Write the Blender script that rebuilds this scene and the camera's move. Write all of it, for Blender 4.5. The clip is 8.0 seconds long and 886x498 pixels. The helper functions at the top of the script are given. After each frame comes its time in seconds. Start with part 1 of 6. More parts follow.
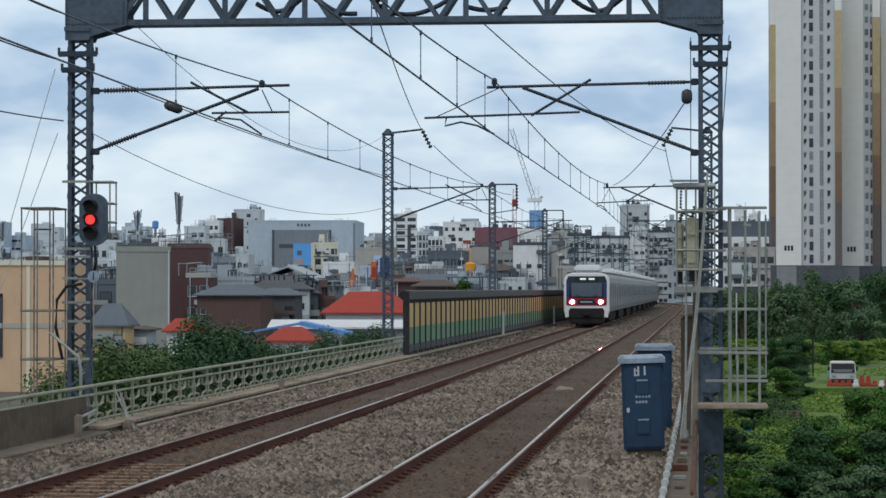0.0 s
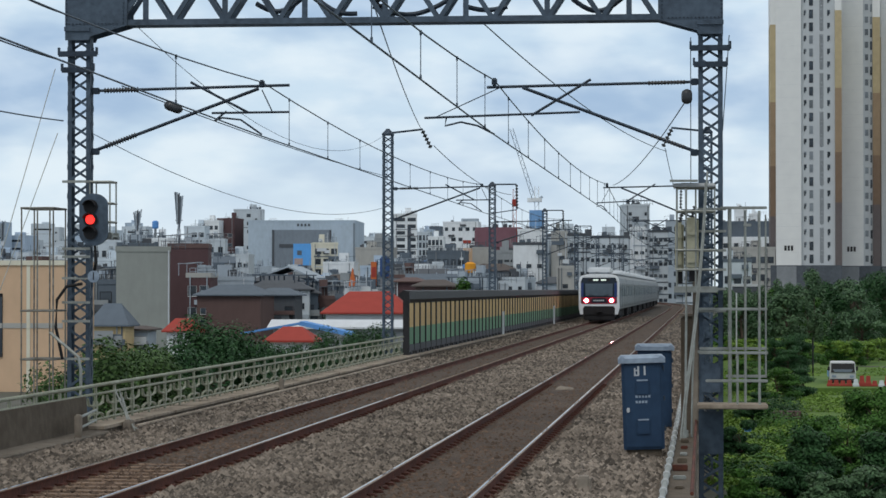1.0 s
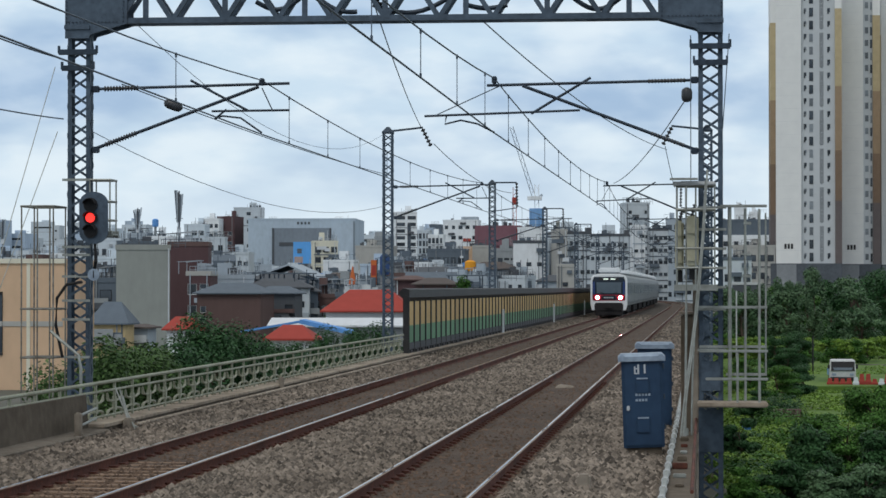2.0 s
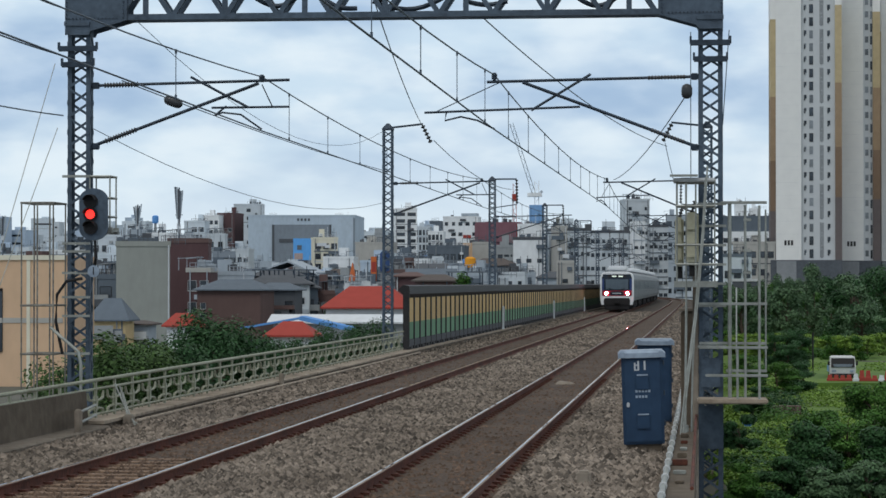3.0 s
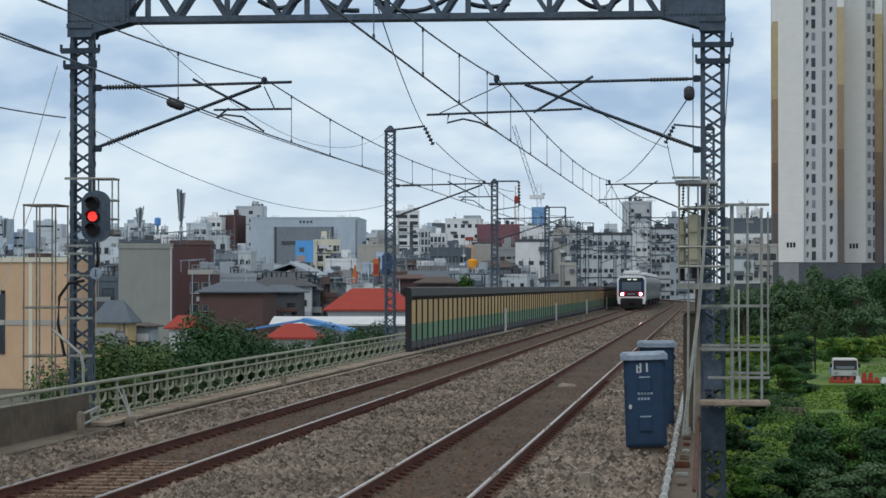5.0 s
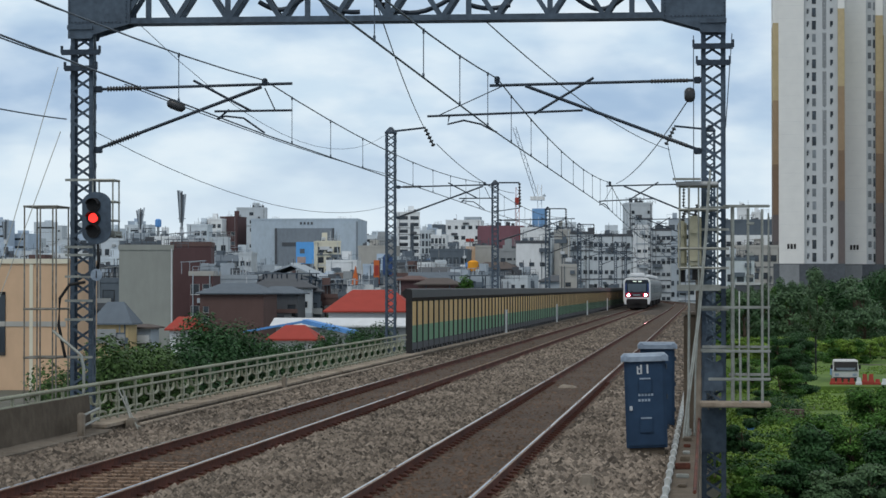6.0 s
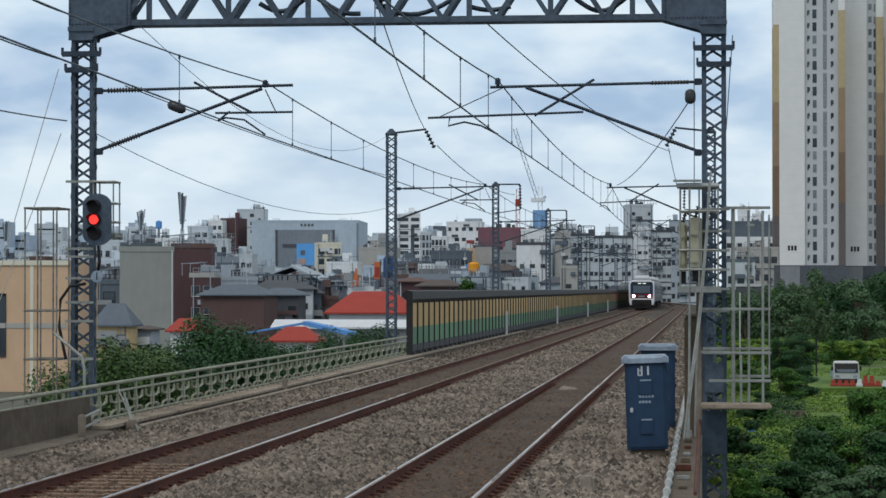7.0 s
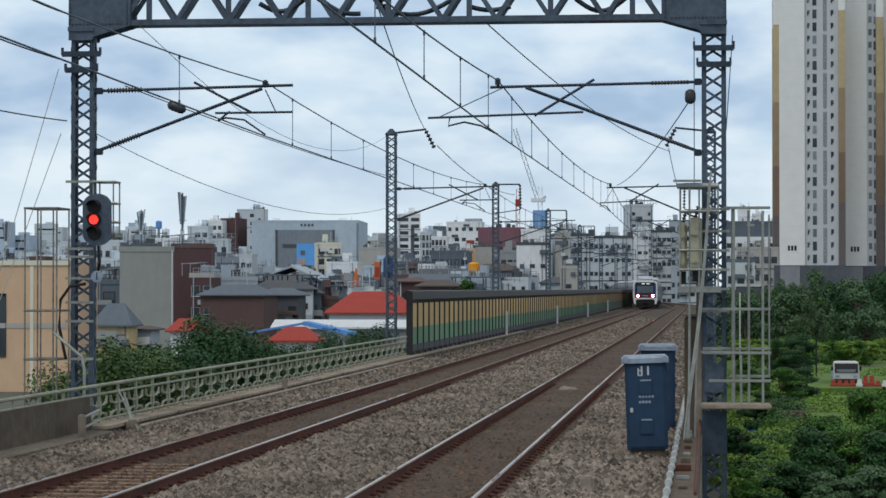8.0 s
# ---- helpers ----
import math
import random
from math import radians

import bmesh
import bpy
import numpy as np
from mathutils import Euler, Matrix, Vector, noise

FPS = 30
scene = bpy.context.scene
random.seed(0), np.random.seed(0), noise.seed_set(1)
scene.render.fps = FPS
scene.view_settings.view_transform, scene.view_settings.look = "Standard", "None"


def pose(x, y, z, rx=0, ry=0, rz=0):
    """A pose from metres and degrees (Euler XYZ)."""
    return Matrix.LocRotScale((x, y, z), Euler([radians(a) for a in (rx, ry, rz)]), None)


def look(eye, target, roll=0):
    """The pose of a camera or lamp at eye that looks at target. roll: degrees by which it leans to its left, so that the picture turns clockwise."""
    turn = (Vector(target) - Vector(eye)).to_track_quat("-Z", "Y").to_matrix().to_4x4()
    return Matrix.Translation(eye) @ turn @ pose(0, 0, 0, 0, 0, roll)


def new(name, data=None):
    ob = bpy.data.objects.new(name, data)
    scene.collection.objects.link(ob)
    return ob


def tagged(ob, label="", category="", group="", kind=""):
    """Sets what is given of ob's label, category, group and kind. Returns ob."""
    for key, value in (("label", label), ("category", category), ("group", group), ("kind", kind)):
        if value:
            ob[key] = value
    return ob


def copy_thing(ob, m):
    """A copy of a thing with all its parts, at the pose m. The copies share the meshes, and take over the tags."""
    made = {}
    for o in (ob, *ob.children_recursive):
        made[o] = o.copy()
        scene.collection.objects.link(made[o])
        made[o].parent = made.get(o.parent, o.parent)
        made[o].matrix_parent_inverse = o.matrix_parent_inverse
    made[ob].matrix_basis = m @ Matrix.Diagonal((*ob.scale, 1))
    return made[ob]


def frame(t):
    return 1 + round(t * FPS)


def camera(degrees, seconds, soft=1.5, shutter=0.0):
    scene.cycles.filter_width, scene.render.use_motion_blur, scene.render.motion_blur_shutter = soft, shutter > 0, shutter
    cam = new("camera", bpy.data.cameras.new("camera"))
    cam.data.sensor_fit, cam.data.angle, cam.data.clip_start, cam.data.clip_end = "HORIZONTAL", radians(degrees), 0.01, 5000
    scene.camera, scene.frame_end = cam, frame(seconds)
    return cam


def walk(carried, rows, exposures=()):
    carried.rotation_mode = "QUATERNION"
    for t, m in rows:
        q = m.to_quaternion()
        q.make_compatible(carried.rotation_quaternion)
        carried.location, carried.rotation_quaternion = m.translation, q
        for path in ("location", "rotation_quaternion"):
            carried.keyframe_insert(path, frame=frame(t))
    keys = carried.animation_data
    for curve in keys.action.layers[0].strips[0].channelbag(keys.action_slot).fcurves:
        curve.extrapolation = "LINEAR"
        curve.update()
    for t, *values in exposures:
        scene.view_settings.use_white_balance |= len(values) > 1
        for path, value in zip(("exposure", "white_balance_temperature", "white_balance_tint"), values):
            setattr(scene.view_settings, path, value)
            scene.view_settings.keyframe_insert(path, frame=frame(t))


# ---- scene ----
# World: y runs along the straight track, x to the right, z = 0 at the rail tops, metres.
cam = camera(19.76, 8.0, soft=1.55)
CAMERA_TURNS = ((0.0, 90.9039, 5.85), (1.2, 90.9030, 5.85), (1.7, 90.885, 5.85), (2.8, 90.795, 5.85), (3.0, 90.785, 5.85), (3.5, 90.783, 5.8564),
                (4.0, 90.8021, 5.8755), (4.5, 90.8186, 5.8907), (6.0, 90.8657, 5.9137), (6.5, 90.8848, 5.92), (7.0, 90.9025, 5.9264), (8.0, 90.9039, 5.9264))
walk(cam, [(t, pose(0, 0, 2.5, tilt, 0, turn)) for t, tilt, turn in CAMERA_TURNS], exposures=((0.0, 0.02, 6300, 9), (8.0, 0.02, 6300, 9)))

# ---- sky and light ----
SUN_UP, SUN_ROUND = radians(52), radians(200)


def make_sky():
    world = bpy.data.worlds.new("overcast_sky")
    scene.world = world
    world.use_nodes = True
    nt = world.node_tree
    nt.nodes.clear()
    out, bg = nt.nodes.new("ShaderNodeOutputWorld"), nt.nodes.new("ShaderNodeBackground")
    sky = nt.nodes.new("ShaderNodeTexSky")
    sky.sky_type, sky.sun_disc, sky.sun_elevation, sky.sun_rotation = "NISHITA", False, SUN_UP, SUN_ROUND
    sky.air_density, sky.dust_density, sky.ozone_density = 1.0, 2.0, 2.0
    dim = nt.nodes.new("ShaderNodeVectorMath")
    dim.operation = "SCALE"
    dim.inputs["Scale"].default_value = 0.085
    nt.links.new(sky.outputs[0], dim.inputs[0])
    co = nt.nodes.new("ShaderNodeTexCoord")

    def clouds(scale, shift, detail, lo, hi, rough=0.5):
        mp, no, rp = nt.nodes.new("ShaderNodeMapping"), nt.nodes.new("ShaderNodeTexNoise"), nt.nodes.new("ShaderNodeMapRange")
        mp.inputs["Scale"].default_value, mp.inputs["Location"].default_value = scale, shift
        no.inputs["Scale"].default_value, no.inputs["Detail"].default_value, no.inputs["Roughness"].default_value = 1.0, detail, rough
        rp.inputs["From Min"].default_value, rp.inputs["From Max"].default_value = lo, hi
        rp.interpolation_type = "SMOOTHSTEP"
        nt.links.new(co.outputs["Generated"], mp.inputs[0])
        nt.links.new(mp.outputs[0], no.inputs[0])
        nt.links.new(no.outputs[0], rp.inputs[0])
        return rp.outputs[0]

    def mix(fac, a, b):
        m = nt.nodes.new("ShaderNodeMix")
        m.data_type = "RGBA"
        nt.links.new(fac, m.inputs[0])
        for value, slot in ((a, m.inputs[6]), (b, m.inputs[7])):
            if isinstance(value, tuple):
                slot.default_value = (*value, 1)
            else:
                nt.links.new(value, slot)
        return m.outputs[2]

    big = clouds((9, 9, 24), (1.3, 2.2, 0.55), 4, 0.40, 0.60, 0.5)
    fine = clouds((24, 24, 58), (0.7, 2.0, 5.3), 6, 0.36, 0.66, 0.52)
    cloud = mix(fine, (0.65, 0.785, 0.90), (0.81, 0.90, 0.96))
    grey = mix(fine, (0.39, 0.53, 0.72), (0.53, 0.66, 0.82))
    body = mix(big, grey, cloud)
    sep, low = nt.nodes.new("ShaderNodeSeparateXYZ"), nt.nodes.new("ShaderNodeMapRange")
    nt.links.new(co.outputs["Generated"], sep.inputs[0])
    nt.links.new(sep.outputs[2], low.inputs[0])
    low.inputs["From Min"].default_value, low.inputs["From Max"].default_value = 0.012, 0.062
    low.inputs["To Min"].default_value, low.inputs["To Max"].default_value = 0.9, 0.0
    body = mix(low.outputs[0], body, (0.845, 0.94, 0.985))
    high = nt.nodes.new("ShaderNodeMapRange")
    nt.links.new(sep.outputs[2], high.inputs[0])
    high.inputs["From Min"].default_value, high.inputs["From Max"].default_value = 0.15, 0.5
    body = mix(high.outputs[0], body, (0.74, 0.74, 0.72))
    veil = nt.nodes.new("ShaderNodeMix")
    veil.data_type = "RGBA"
    veil.inputs[0].default_value = 0.9
    nt.links.new(dim.outputs[0], veil.inputs[6])
    nt.links.new(body, veil.inputs[7])
    nt.links.new(veil.outputs[2], bg.inputs[0])
    bg.inputs[1].default_value = 1.0
    nt.links.new(bg.outputs[0], out.inputs[0])
    sun = new("sun", bpy.data.lights.new("sun", "SUN"))
    sun.data.energy, sun.data.angle, sun.data.color = 0.8, radians(25), (1.0, 0.95, 0.88)
    toward = Vector((math.sin(SUN_ROUND) * math.cos(SUN_UP), math.cos(SUN_ROUND) * math.cos(SUN_UP), math.sin(SUN_UP)))
    sun.matrix_world = look(toward * 50, (0, 0, 0))


make_sky()


# ---- materials ----
def mat(name, col, rough=0.8, metal=0.0, alt=None, big=0.6, fine=9.0, amount=0.35, bump=0.0, bump_scale=30.0, rand=0.0, island=0.0, spec=0.3, stretch=(1, 1, 1)):
    """Paint, stone or metal with stains at a large and a small scale; rand varies it from object to object, island from piece to piece."""
    m = bpy.data.materials.new(name)
    m.use_nodes = True
    nt = m.node_tree
    bsdf = nt.nodes["Principled BSDF"]
    bsdf.inputs["Roughness"].default_value, bsdf.inputs["Metallic"].default_value = rough, metal
    bsdf.inputs["Specular IOR Level"].default_value = spec
    alt = alt or tuple(c * 0.6 for c in col)
    co, mp = nt.nodes.new("ShaderNodeTexCoord"), nt.nodes.new("ShaderNodeMapping")
    mp.inputs["Scale"].default_value = stretch
    nt.links.new(co.outputs["Object"], mp.inputs[0])
    n1, n2, mul, rng = (nt.nodes.new("ShaderNodeTexNoise"), nt.nodes.new("ShaderNodeTexNoise"), nt.nodes.new("ShaderNodeMath"), nt.nodes.new("ShaderNodeMapRange"))
    n1.inputs["Scale"].default_value, n1.inputs["Detail"].default_value = big, 4
    n2.inputs["Scale"].default_value, n2.inputs["Detail"].default_value = fine, 5
    for n in (n1, n2):
        nt.links.new(mp.outputs[0], n.inputs[0])
    nt.links.new(n1.outputs[0], mul.inputs[0])
    nt.links.new(n2.outputs[0], mul.inputs[1])
    mul.operation = "ADD"
    nt.links.new(mul.outputs[0], rng.inputs[0])
    rng.inputs["From Min"].default_value, rng.inputs["From Max"].default_value = 0.75, 1.25
    rng.inputs["To Max"].default_value = amount * 2
    fac = rng.outputs[0]
    mix = nt.nodes.new("ShaderNodeMix")
    mix.data_type = "RGBA"
    mix.inputs[6].default_value, mix.inputs[7].default_value = (*col, 1), (*alt, 1)
    nt.links.new(fac, mix.inputs[0])
    colour = mix.outputs[2]
    if rand or island:
        src = nt.nodes.new("ShaderNodeObjectInfo").outputs["Random"] if rand else nt.nodes.new("ShaderNodeNewGeometry").outputs["Random Per Island"]
        mr, hsv = nt.nodes.new("ShaderNodeMapRange"), nt.nodes.new("ShaderNodeHueSaturation")
        mr.inputs["To Min"].default_value, mr.inputs["To Max"].default_value = 1 - (rand or island), 1 + (rand or island)
        nt.links.new(src, mr.inputs[0])
        nt.links.new(mr.outputs[0], hsv.inputs["Value"])
        nt.links.new(colour, hsv.inputs["Color"])
        colour = hsv.outputs[0]
    nt.links.new(colour, bsdf.inputs["Base Color"])
    if bump:
        nb, bp = nt.nodes.new("ShaderNodeTexNoise"), nt.nodes.new("ShaderNodeBump")
        nb.inputs["Scale"].default_value, nb.inputs["Detail"].default_value = bump_scale, 4
        nt.links.new(mp.outputs[0], nb.inputs[0])
        nt.links.new(nb.outputs[0], bp.inputs["Height"])
        bp.inputs["Strength"].default_value, bp.inputs["Distance"].default_value = bump, 0.03
        nt.links.new(bp.outputs[0], bsdf.inputs["Normal"])
    return m


def glow(name, col, strength):
    m = bpy.data.materials.new(name)
    m.use_nodes = True
    b = m.node_tree.nodes["Principled BSDF"]
    b.inputs["Base Color"].default_value = (*col, 1)
    b.inputs["Emission Color"].default_value, b.inputs["Emission Strength"].default_value = (*col, 1), strength
    return m


def leaf_mat(name, col, alt):
    m = mat(name, col, 0.55, alt=alt, big=0.5, fine=3.0, amount=0.5, island=0.3, spec=0.15)
    m.node_tree.nodes["Principled BSDF"].inputs["Transmission Weight"].default_value = 0.0
    return m


BALLAST = mat("ballast_bed", (0.085, 0.071, 0.058), 0.95, 0.0, alt=(0.036, 0.029, 0.024), big=0.35, fine=14, amount=0.45, bump=1.0, bump_scale=18)
BALLAST_RUST = mat("rusty_ballast_bed", (0.10, 0.075, 0.058), 0.95, 0.0, alt=(0.052, 0.037, 0.028), big=0.5, fine=14, amount=0.5, bump=1.0, bump_scale=18)
STONE = mat("ballast_stone", (0.215, 0.182, 0.15), 0.9, 0.0, alt=(0.066, 0.053, 0.042), big=0.3, fine=5, amount=0.35, island=0.7)
STONE_RUST = mat("ballast_stone_rusty", (0.145, 0.10, 0.073), 0.92, 0.0, alt=(0.075, 0.05, 0.036), big=0.3, fine=5, amount=0.4, island=0.4)
RUST = mat("rusty_rail_web", (0.14, 0.047, 0.029), 0.85, 0.0, alt=(0.048, 0.019, 0.014), big=0.7, fine=11, amount=0.5, bump=0.3)
RAILHEAD = mat("worn_brown_rail_head", (0.31, 0.24, 0.19), 0.7, 0.0, alt=(0.18, 0.13, 0.10), big=0.5, fine=4, amount=0.45, spec=0.25)
RAILTOP = mat("polished_rail_head", (0.115, 0.09, 0.074), 0.04, 1.0, alt=(0.08, 0.06, 0.05), big=0.4, fine=3, amount=0.5)
SLEEPER = mat("concrete_sleeper", (0.30, 0.21, 0.145), 0.9, 0.0, alt=(0.16, 0.105, 0.072), big=1.2, fine=12, amount=0.5, bump=0.4, rand=0.15)
CONCRETE = mat("weathered_concrete", (0.30, 0.265, 0.22), 0.9, alt=(0.15, 0.125, 0.10), big=0.5, fine=4, amount=0.45, bump=0.3, bump_scale=14)
KERB = mat("tan_kerb_concrete", (0.40, 0.34, 0.27), 0.9, alt=(0.21, 0.17, 0.13), big=0.7, fine=5, amount=0.5, bump=0.3, bump_scale=14)
CONC_DARK = mat("dark_stained_concrete", (0.135, 0.11, 0.083), 0.92, 0.0, alt=(0.08, 0.064, 0.047), big=0.5, fine=5, amount=0.5, bump=0.35)
LEDGE = mat("grimy_ledge_concrete", (0.19, 0.165, 0.135), 0.92, alt=(0.10, 0.084, 0.066), big=0.6, fine=5, amount=0.5, bump=0.3)
STEEL = mat("grey_painted_steel", (0.085, 0.12, 0.165), 0.55, 0.1, alt=(0.036, 0.052, 0.074), big=1.1, fine=9, amount=0.4)
STEEL_DK = mat("dark_galvanised_steel", (0.042, 0.062, 0.09), 0.5, 0.3, alt=(0.022, 0.03, 0.042), big=1.0, fine=10, amount=0.4)
GALV = mat("galvanised_tube", (0.36, 0.38, 0.36), 0.5, 0.5, alt=(0.22, 0.23, 0.21), big=1.5, fine=9, amount=0.4)
RAILING = mat("sage_green_railing_paint", (0.33, 0.35, 0.27), 0.6, 0.0, alt=(0.19, 0.19, 0.13), big=0.8, fine=8, amount=0.4)
PORCELAIN = mat("dark_insulator", (0.05, 0.056, 0.066), 0.3, alt=(0.03, 0.03, 0.03), amount=0.3)
WIRE = mat("dull_grey_wire", (0.085, 0.115, 0.155), 0.6, 0.2, amount=0.2)
CAB_BLUE = mat("navy_cabinet_paint", (0.018, 0.047, 0.098), 0.5, 0.0, alt=(0.012, 0.033, 0.072), big=1.2, fine=6, amount=0.4)
CAB_TOP = mat("pale_cabinet_roof", (0.30, 0.37, 0.46), 0.5, alt=(0.17, 0.22, 0.29), big=2, fine=9, amount=0.4)
LETTER = mat("white_lettering", (0.50, 0.53, 0.56), 0.6, 0.0, amount=0.1)
BLACK = mat("black_rubber", (0.02, 0.02, 0.022), 0.7, amount=0.3)
BARRIER_GREY = mat("charcoal_barrier_steel", (0.032, 0.032, 0.034), 0.6, 0.1, alt=(0.02, 0.02, 0.022), big=0.4, fine=5, amount=0.4)
BARRIER_BASE = mat("grey_barrier_plinth", (0.075, 0.08, 0.088), 0.7, 0.1, alt=(0.05, 0.053, 0.06), big=0.4, fine=4, amount=0.4)
BARRIER_YEL = mat("ochre_barrier_panel", (0.60, 0.42, 0.18), 0.65, 0.0, alt=(0.44, 0.30, 0.125), big=0.5, fine=5, amount=0.35, rand=0.12)
BARRIER_GRN = mat("green_barrier_panel", (0.15, 0.31, 0.18), 0.65, 0.0, alt=(0.10, 0.21, 0.12), big=0.5, fine=5, amount=0.35, rand=0.12)
GLASS = mat("dark_window_glass", (0.055, 0.07, 0.088), 0.12, alt=(0.03, 0.038, 0.048), big=0.3, fine=1.0, amount=0.5, rand=0.5)
FRAME_W = mat("pale_window_frame", (0.55, 0.57, 0.58), 0.6, amount=0.2)
WHITE = mat("white_train_paint", (0.74, 0.77, 0.80), 0.35, alt=(0.6, 0.63, 0.66), big=0.6, fine=6, amount=0.25)
TRAIN_SIDE = mat("brushed_steel_side", (0.20, 0.215, 0.225), 0.5, 0.15, alt=(0.155, 0.168, 0.175), big=0.3, fine=5, amount=0.3, stretch=(1, 0.1, 1))
TRAIN_ROOF = mat("grey_train_roof", (0.13, 0.14, 0.15), 0.6, 0.0, alt=(0.13, 0.14, 0.15), amount=0.3)
TRAIN_UNDER = mat("dark_underframe", (0.022, 0.021, 0.023), 0.8, amount=0.4)
TRAIN_BAND = mat("crimson_lamp_band", (0.16, 0.014, 0.03), 0.4, amount=0.2)
TRAIN_NAVY = mat("navy_cab_pillar", (0.022, 0.05, 0.17), 0.3, amount=0.2)
DULL_TUBE = mat("dull_weathered_tube", (0.27, 0.275, 0.25), 0.7, 0.1, alt=(0.11, 0.10, 0.085), big=1.2, fine=8, amount=0.5)
TRAIN_RED = mat("red_lamp_surround", (0.36, 0.028, 0.045), 0.4, amount=0.2)
SCREEN = mat("dark_blue_windscreen", (0.018, 0.028, 0.045), 0.08, alt=(0.012, 0.02, 0.032), amount=0.3)
CAB_PANE = mat("grey_blue_pane", (0.10, 0.135, 0.17), 0.3, alt=(0.07, 0.095, 0.12), big=1.0, fine=4, amount=0.3)
TAIL_LAMP = glow("lit_tail_lamp", (1.0, 0.36, 0.40), 60.0)
# Added glow that imitates the red bloom around the tail lamps.
LAMP_BLOOM = glow("glowing_red_lamp_bloom", (1.0, 0.07, 0.12), 0.6)
SIGN_LAMP = glow("lit_destination_display", (0.75, 0.85, 0.75), 0.55)
RED_LAMP = glow("lit_red_signal", (1.0, 0.03, 0.022), 1.9)
BEIGE_BOX = mat("beige_equipment_paint", (0.46, 0.45, 0.34), 0.6, alt=(0.33, 0.32, 0.23), big=1.5, fine=8, amount=0.35)
GROUND = mat("ground_earth", (0.115, 0.115, 0.10), 0.95, alt=(0.075, 0.08, 0.06), big=0.02, fine=0.3, amount=0.5)
GRASS = mat("meadow_grass", (0.12, 0.20, 0.035), 0.95, 0.0, alt=(0.065, 0.125, 0.024), big=0.15, fine=1.5, amount=0.5)
LEAF_A = leaf_mat("bright_leaf", (0.17, 0.275, 0.045), (0.095, 0.18, 0.03))
LEAF_B = leaf_mat("dark_leaf", (0.038, 0.098, 0.034), (0.02, 0.057, 0.022))
LEAF_D = leaf_mat("mid_leaf", (0.06, 0.15, 0.026), (0.032, 0.085, 0.018))
# Lighter, bluer leaf: the haze before the woods is painted into it.
LEAF_W = leaf_mat("haze_tinted_woodland_leaf", (0.098, 0.168, 0.082), (0.055, 0.108, 0.056))
LEAF_Y = leaf_mat("yellow_green_needle", (0.075, 0.135, 0.04), (0.038, 0.078, 0.024))
LEAF_C = leaf_mat("grey_green_leaf", (0.085, 0.155, 0.075), (0.045, 0.085, 0.04))
BARK = mat("bark", (0.10, 0.075, 0.055), 0.95, bump=0.6)
TOWER_W = mat("white_tower_paint", (0.76, 0.77, 0.76), 0.8, alt=(0.68, 0.69, 0.69), big=0.06, fine=0.5, amount=0.35)
TOWER_G = mat("grey_tower_bay", (0.52, 0.55, 0.575), 0.8, alt=(0.45, 0.48, 0.505), big=0.1, fine=0.6, amount=0.3)
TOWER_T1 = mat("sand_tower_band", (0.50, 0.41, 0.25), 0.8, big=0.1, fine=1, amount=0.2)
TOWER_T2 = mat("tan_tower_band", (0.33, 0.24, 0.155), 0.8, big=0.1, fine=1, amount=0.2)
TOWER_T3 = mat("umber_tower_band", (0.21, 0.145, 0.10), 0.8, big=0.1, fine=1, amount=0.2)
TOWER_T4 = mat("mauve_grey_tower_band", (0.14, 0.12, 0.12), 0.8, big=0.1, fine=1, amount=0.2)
TOWER_ST = mat("grey_stone_cladding", (0.26, 0.28, 0.30), 0.8, 0.0, alt=(0.19, 0.205, 0.22), big=0.2, fine=1.5, amount=0.35)
TOWER_SL = mat("slate_tower_base", (0.10, 0.115, 0.135), 0.8, big=0.2, fine=1.5, amount=0.35)
TOWER_GL = mat("pale_tower_glass", (0.20, 0.225, 0.25), 0.3, alt=(0.15, 0.17, 0.19), big=0.3, fine=1.0, amount=0.5, rand=0.4)
WALLS = {}


def wall_mat(kind):
    if kind not in WALLS:
        # Haze tones carry painted distance haze; pale, grey and white lean bluish for it.
        col = {"white": (0.78, 0.82, 0.85), "grey": (0.38, 0.44, 0.5), "pale": (0.54, 0.6, 0.65), "slate": (0.12, 0.15, 0.185), "blue": (0.2, 0.38, 0.66),
               "beige": (0.64, 0.45, 0.3), "cream": (0.72, 0.7, 0.58), "brick": (0.10, 0.058, 0.062), "brown": (0.13, 0.085, 0.08), "concrete": (0.3, 0.325, 0.34),
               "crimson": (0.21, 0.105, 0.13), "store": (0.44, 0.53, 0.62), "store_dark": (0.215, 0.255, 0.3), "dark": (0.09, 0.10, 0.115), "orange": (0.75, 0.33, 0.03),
               "redroof": (0.34, 0.055, 0.042), "tileroof": (0.10, 0.085, 0.08), "blueroof": (0.13, 0.33, 0.72), "whiteroof": (0.62, 0.66, 0.70), "stone": (0.42, 0.42, 0.40), "navy": (0.045, 0.09, 0.22), "spire": (0.55, 0.15, 0.05), "board": (0.13, 0.40, 0.85), "tan": (0.42, 0.34, 0.32), "cement": (0.30, 0.322, 0.305), "ochre": (0.60, 0.47, 0.26), "painted_haze": (0.6, 0.68, 0.75), "painted_haze_blue": (0.44, 0.54, 0.66)}[kind]
        WALLS[kind] = mat(kind + "_wall", col, 0.85, alt=tuple(c * 0.78 for c in col), big=0.12, fine=1.1, amount=0.35, bump=0.06, bump_scale=6, stretch=(1, 1, 0.5))
    return WALLS[kind]


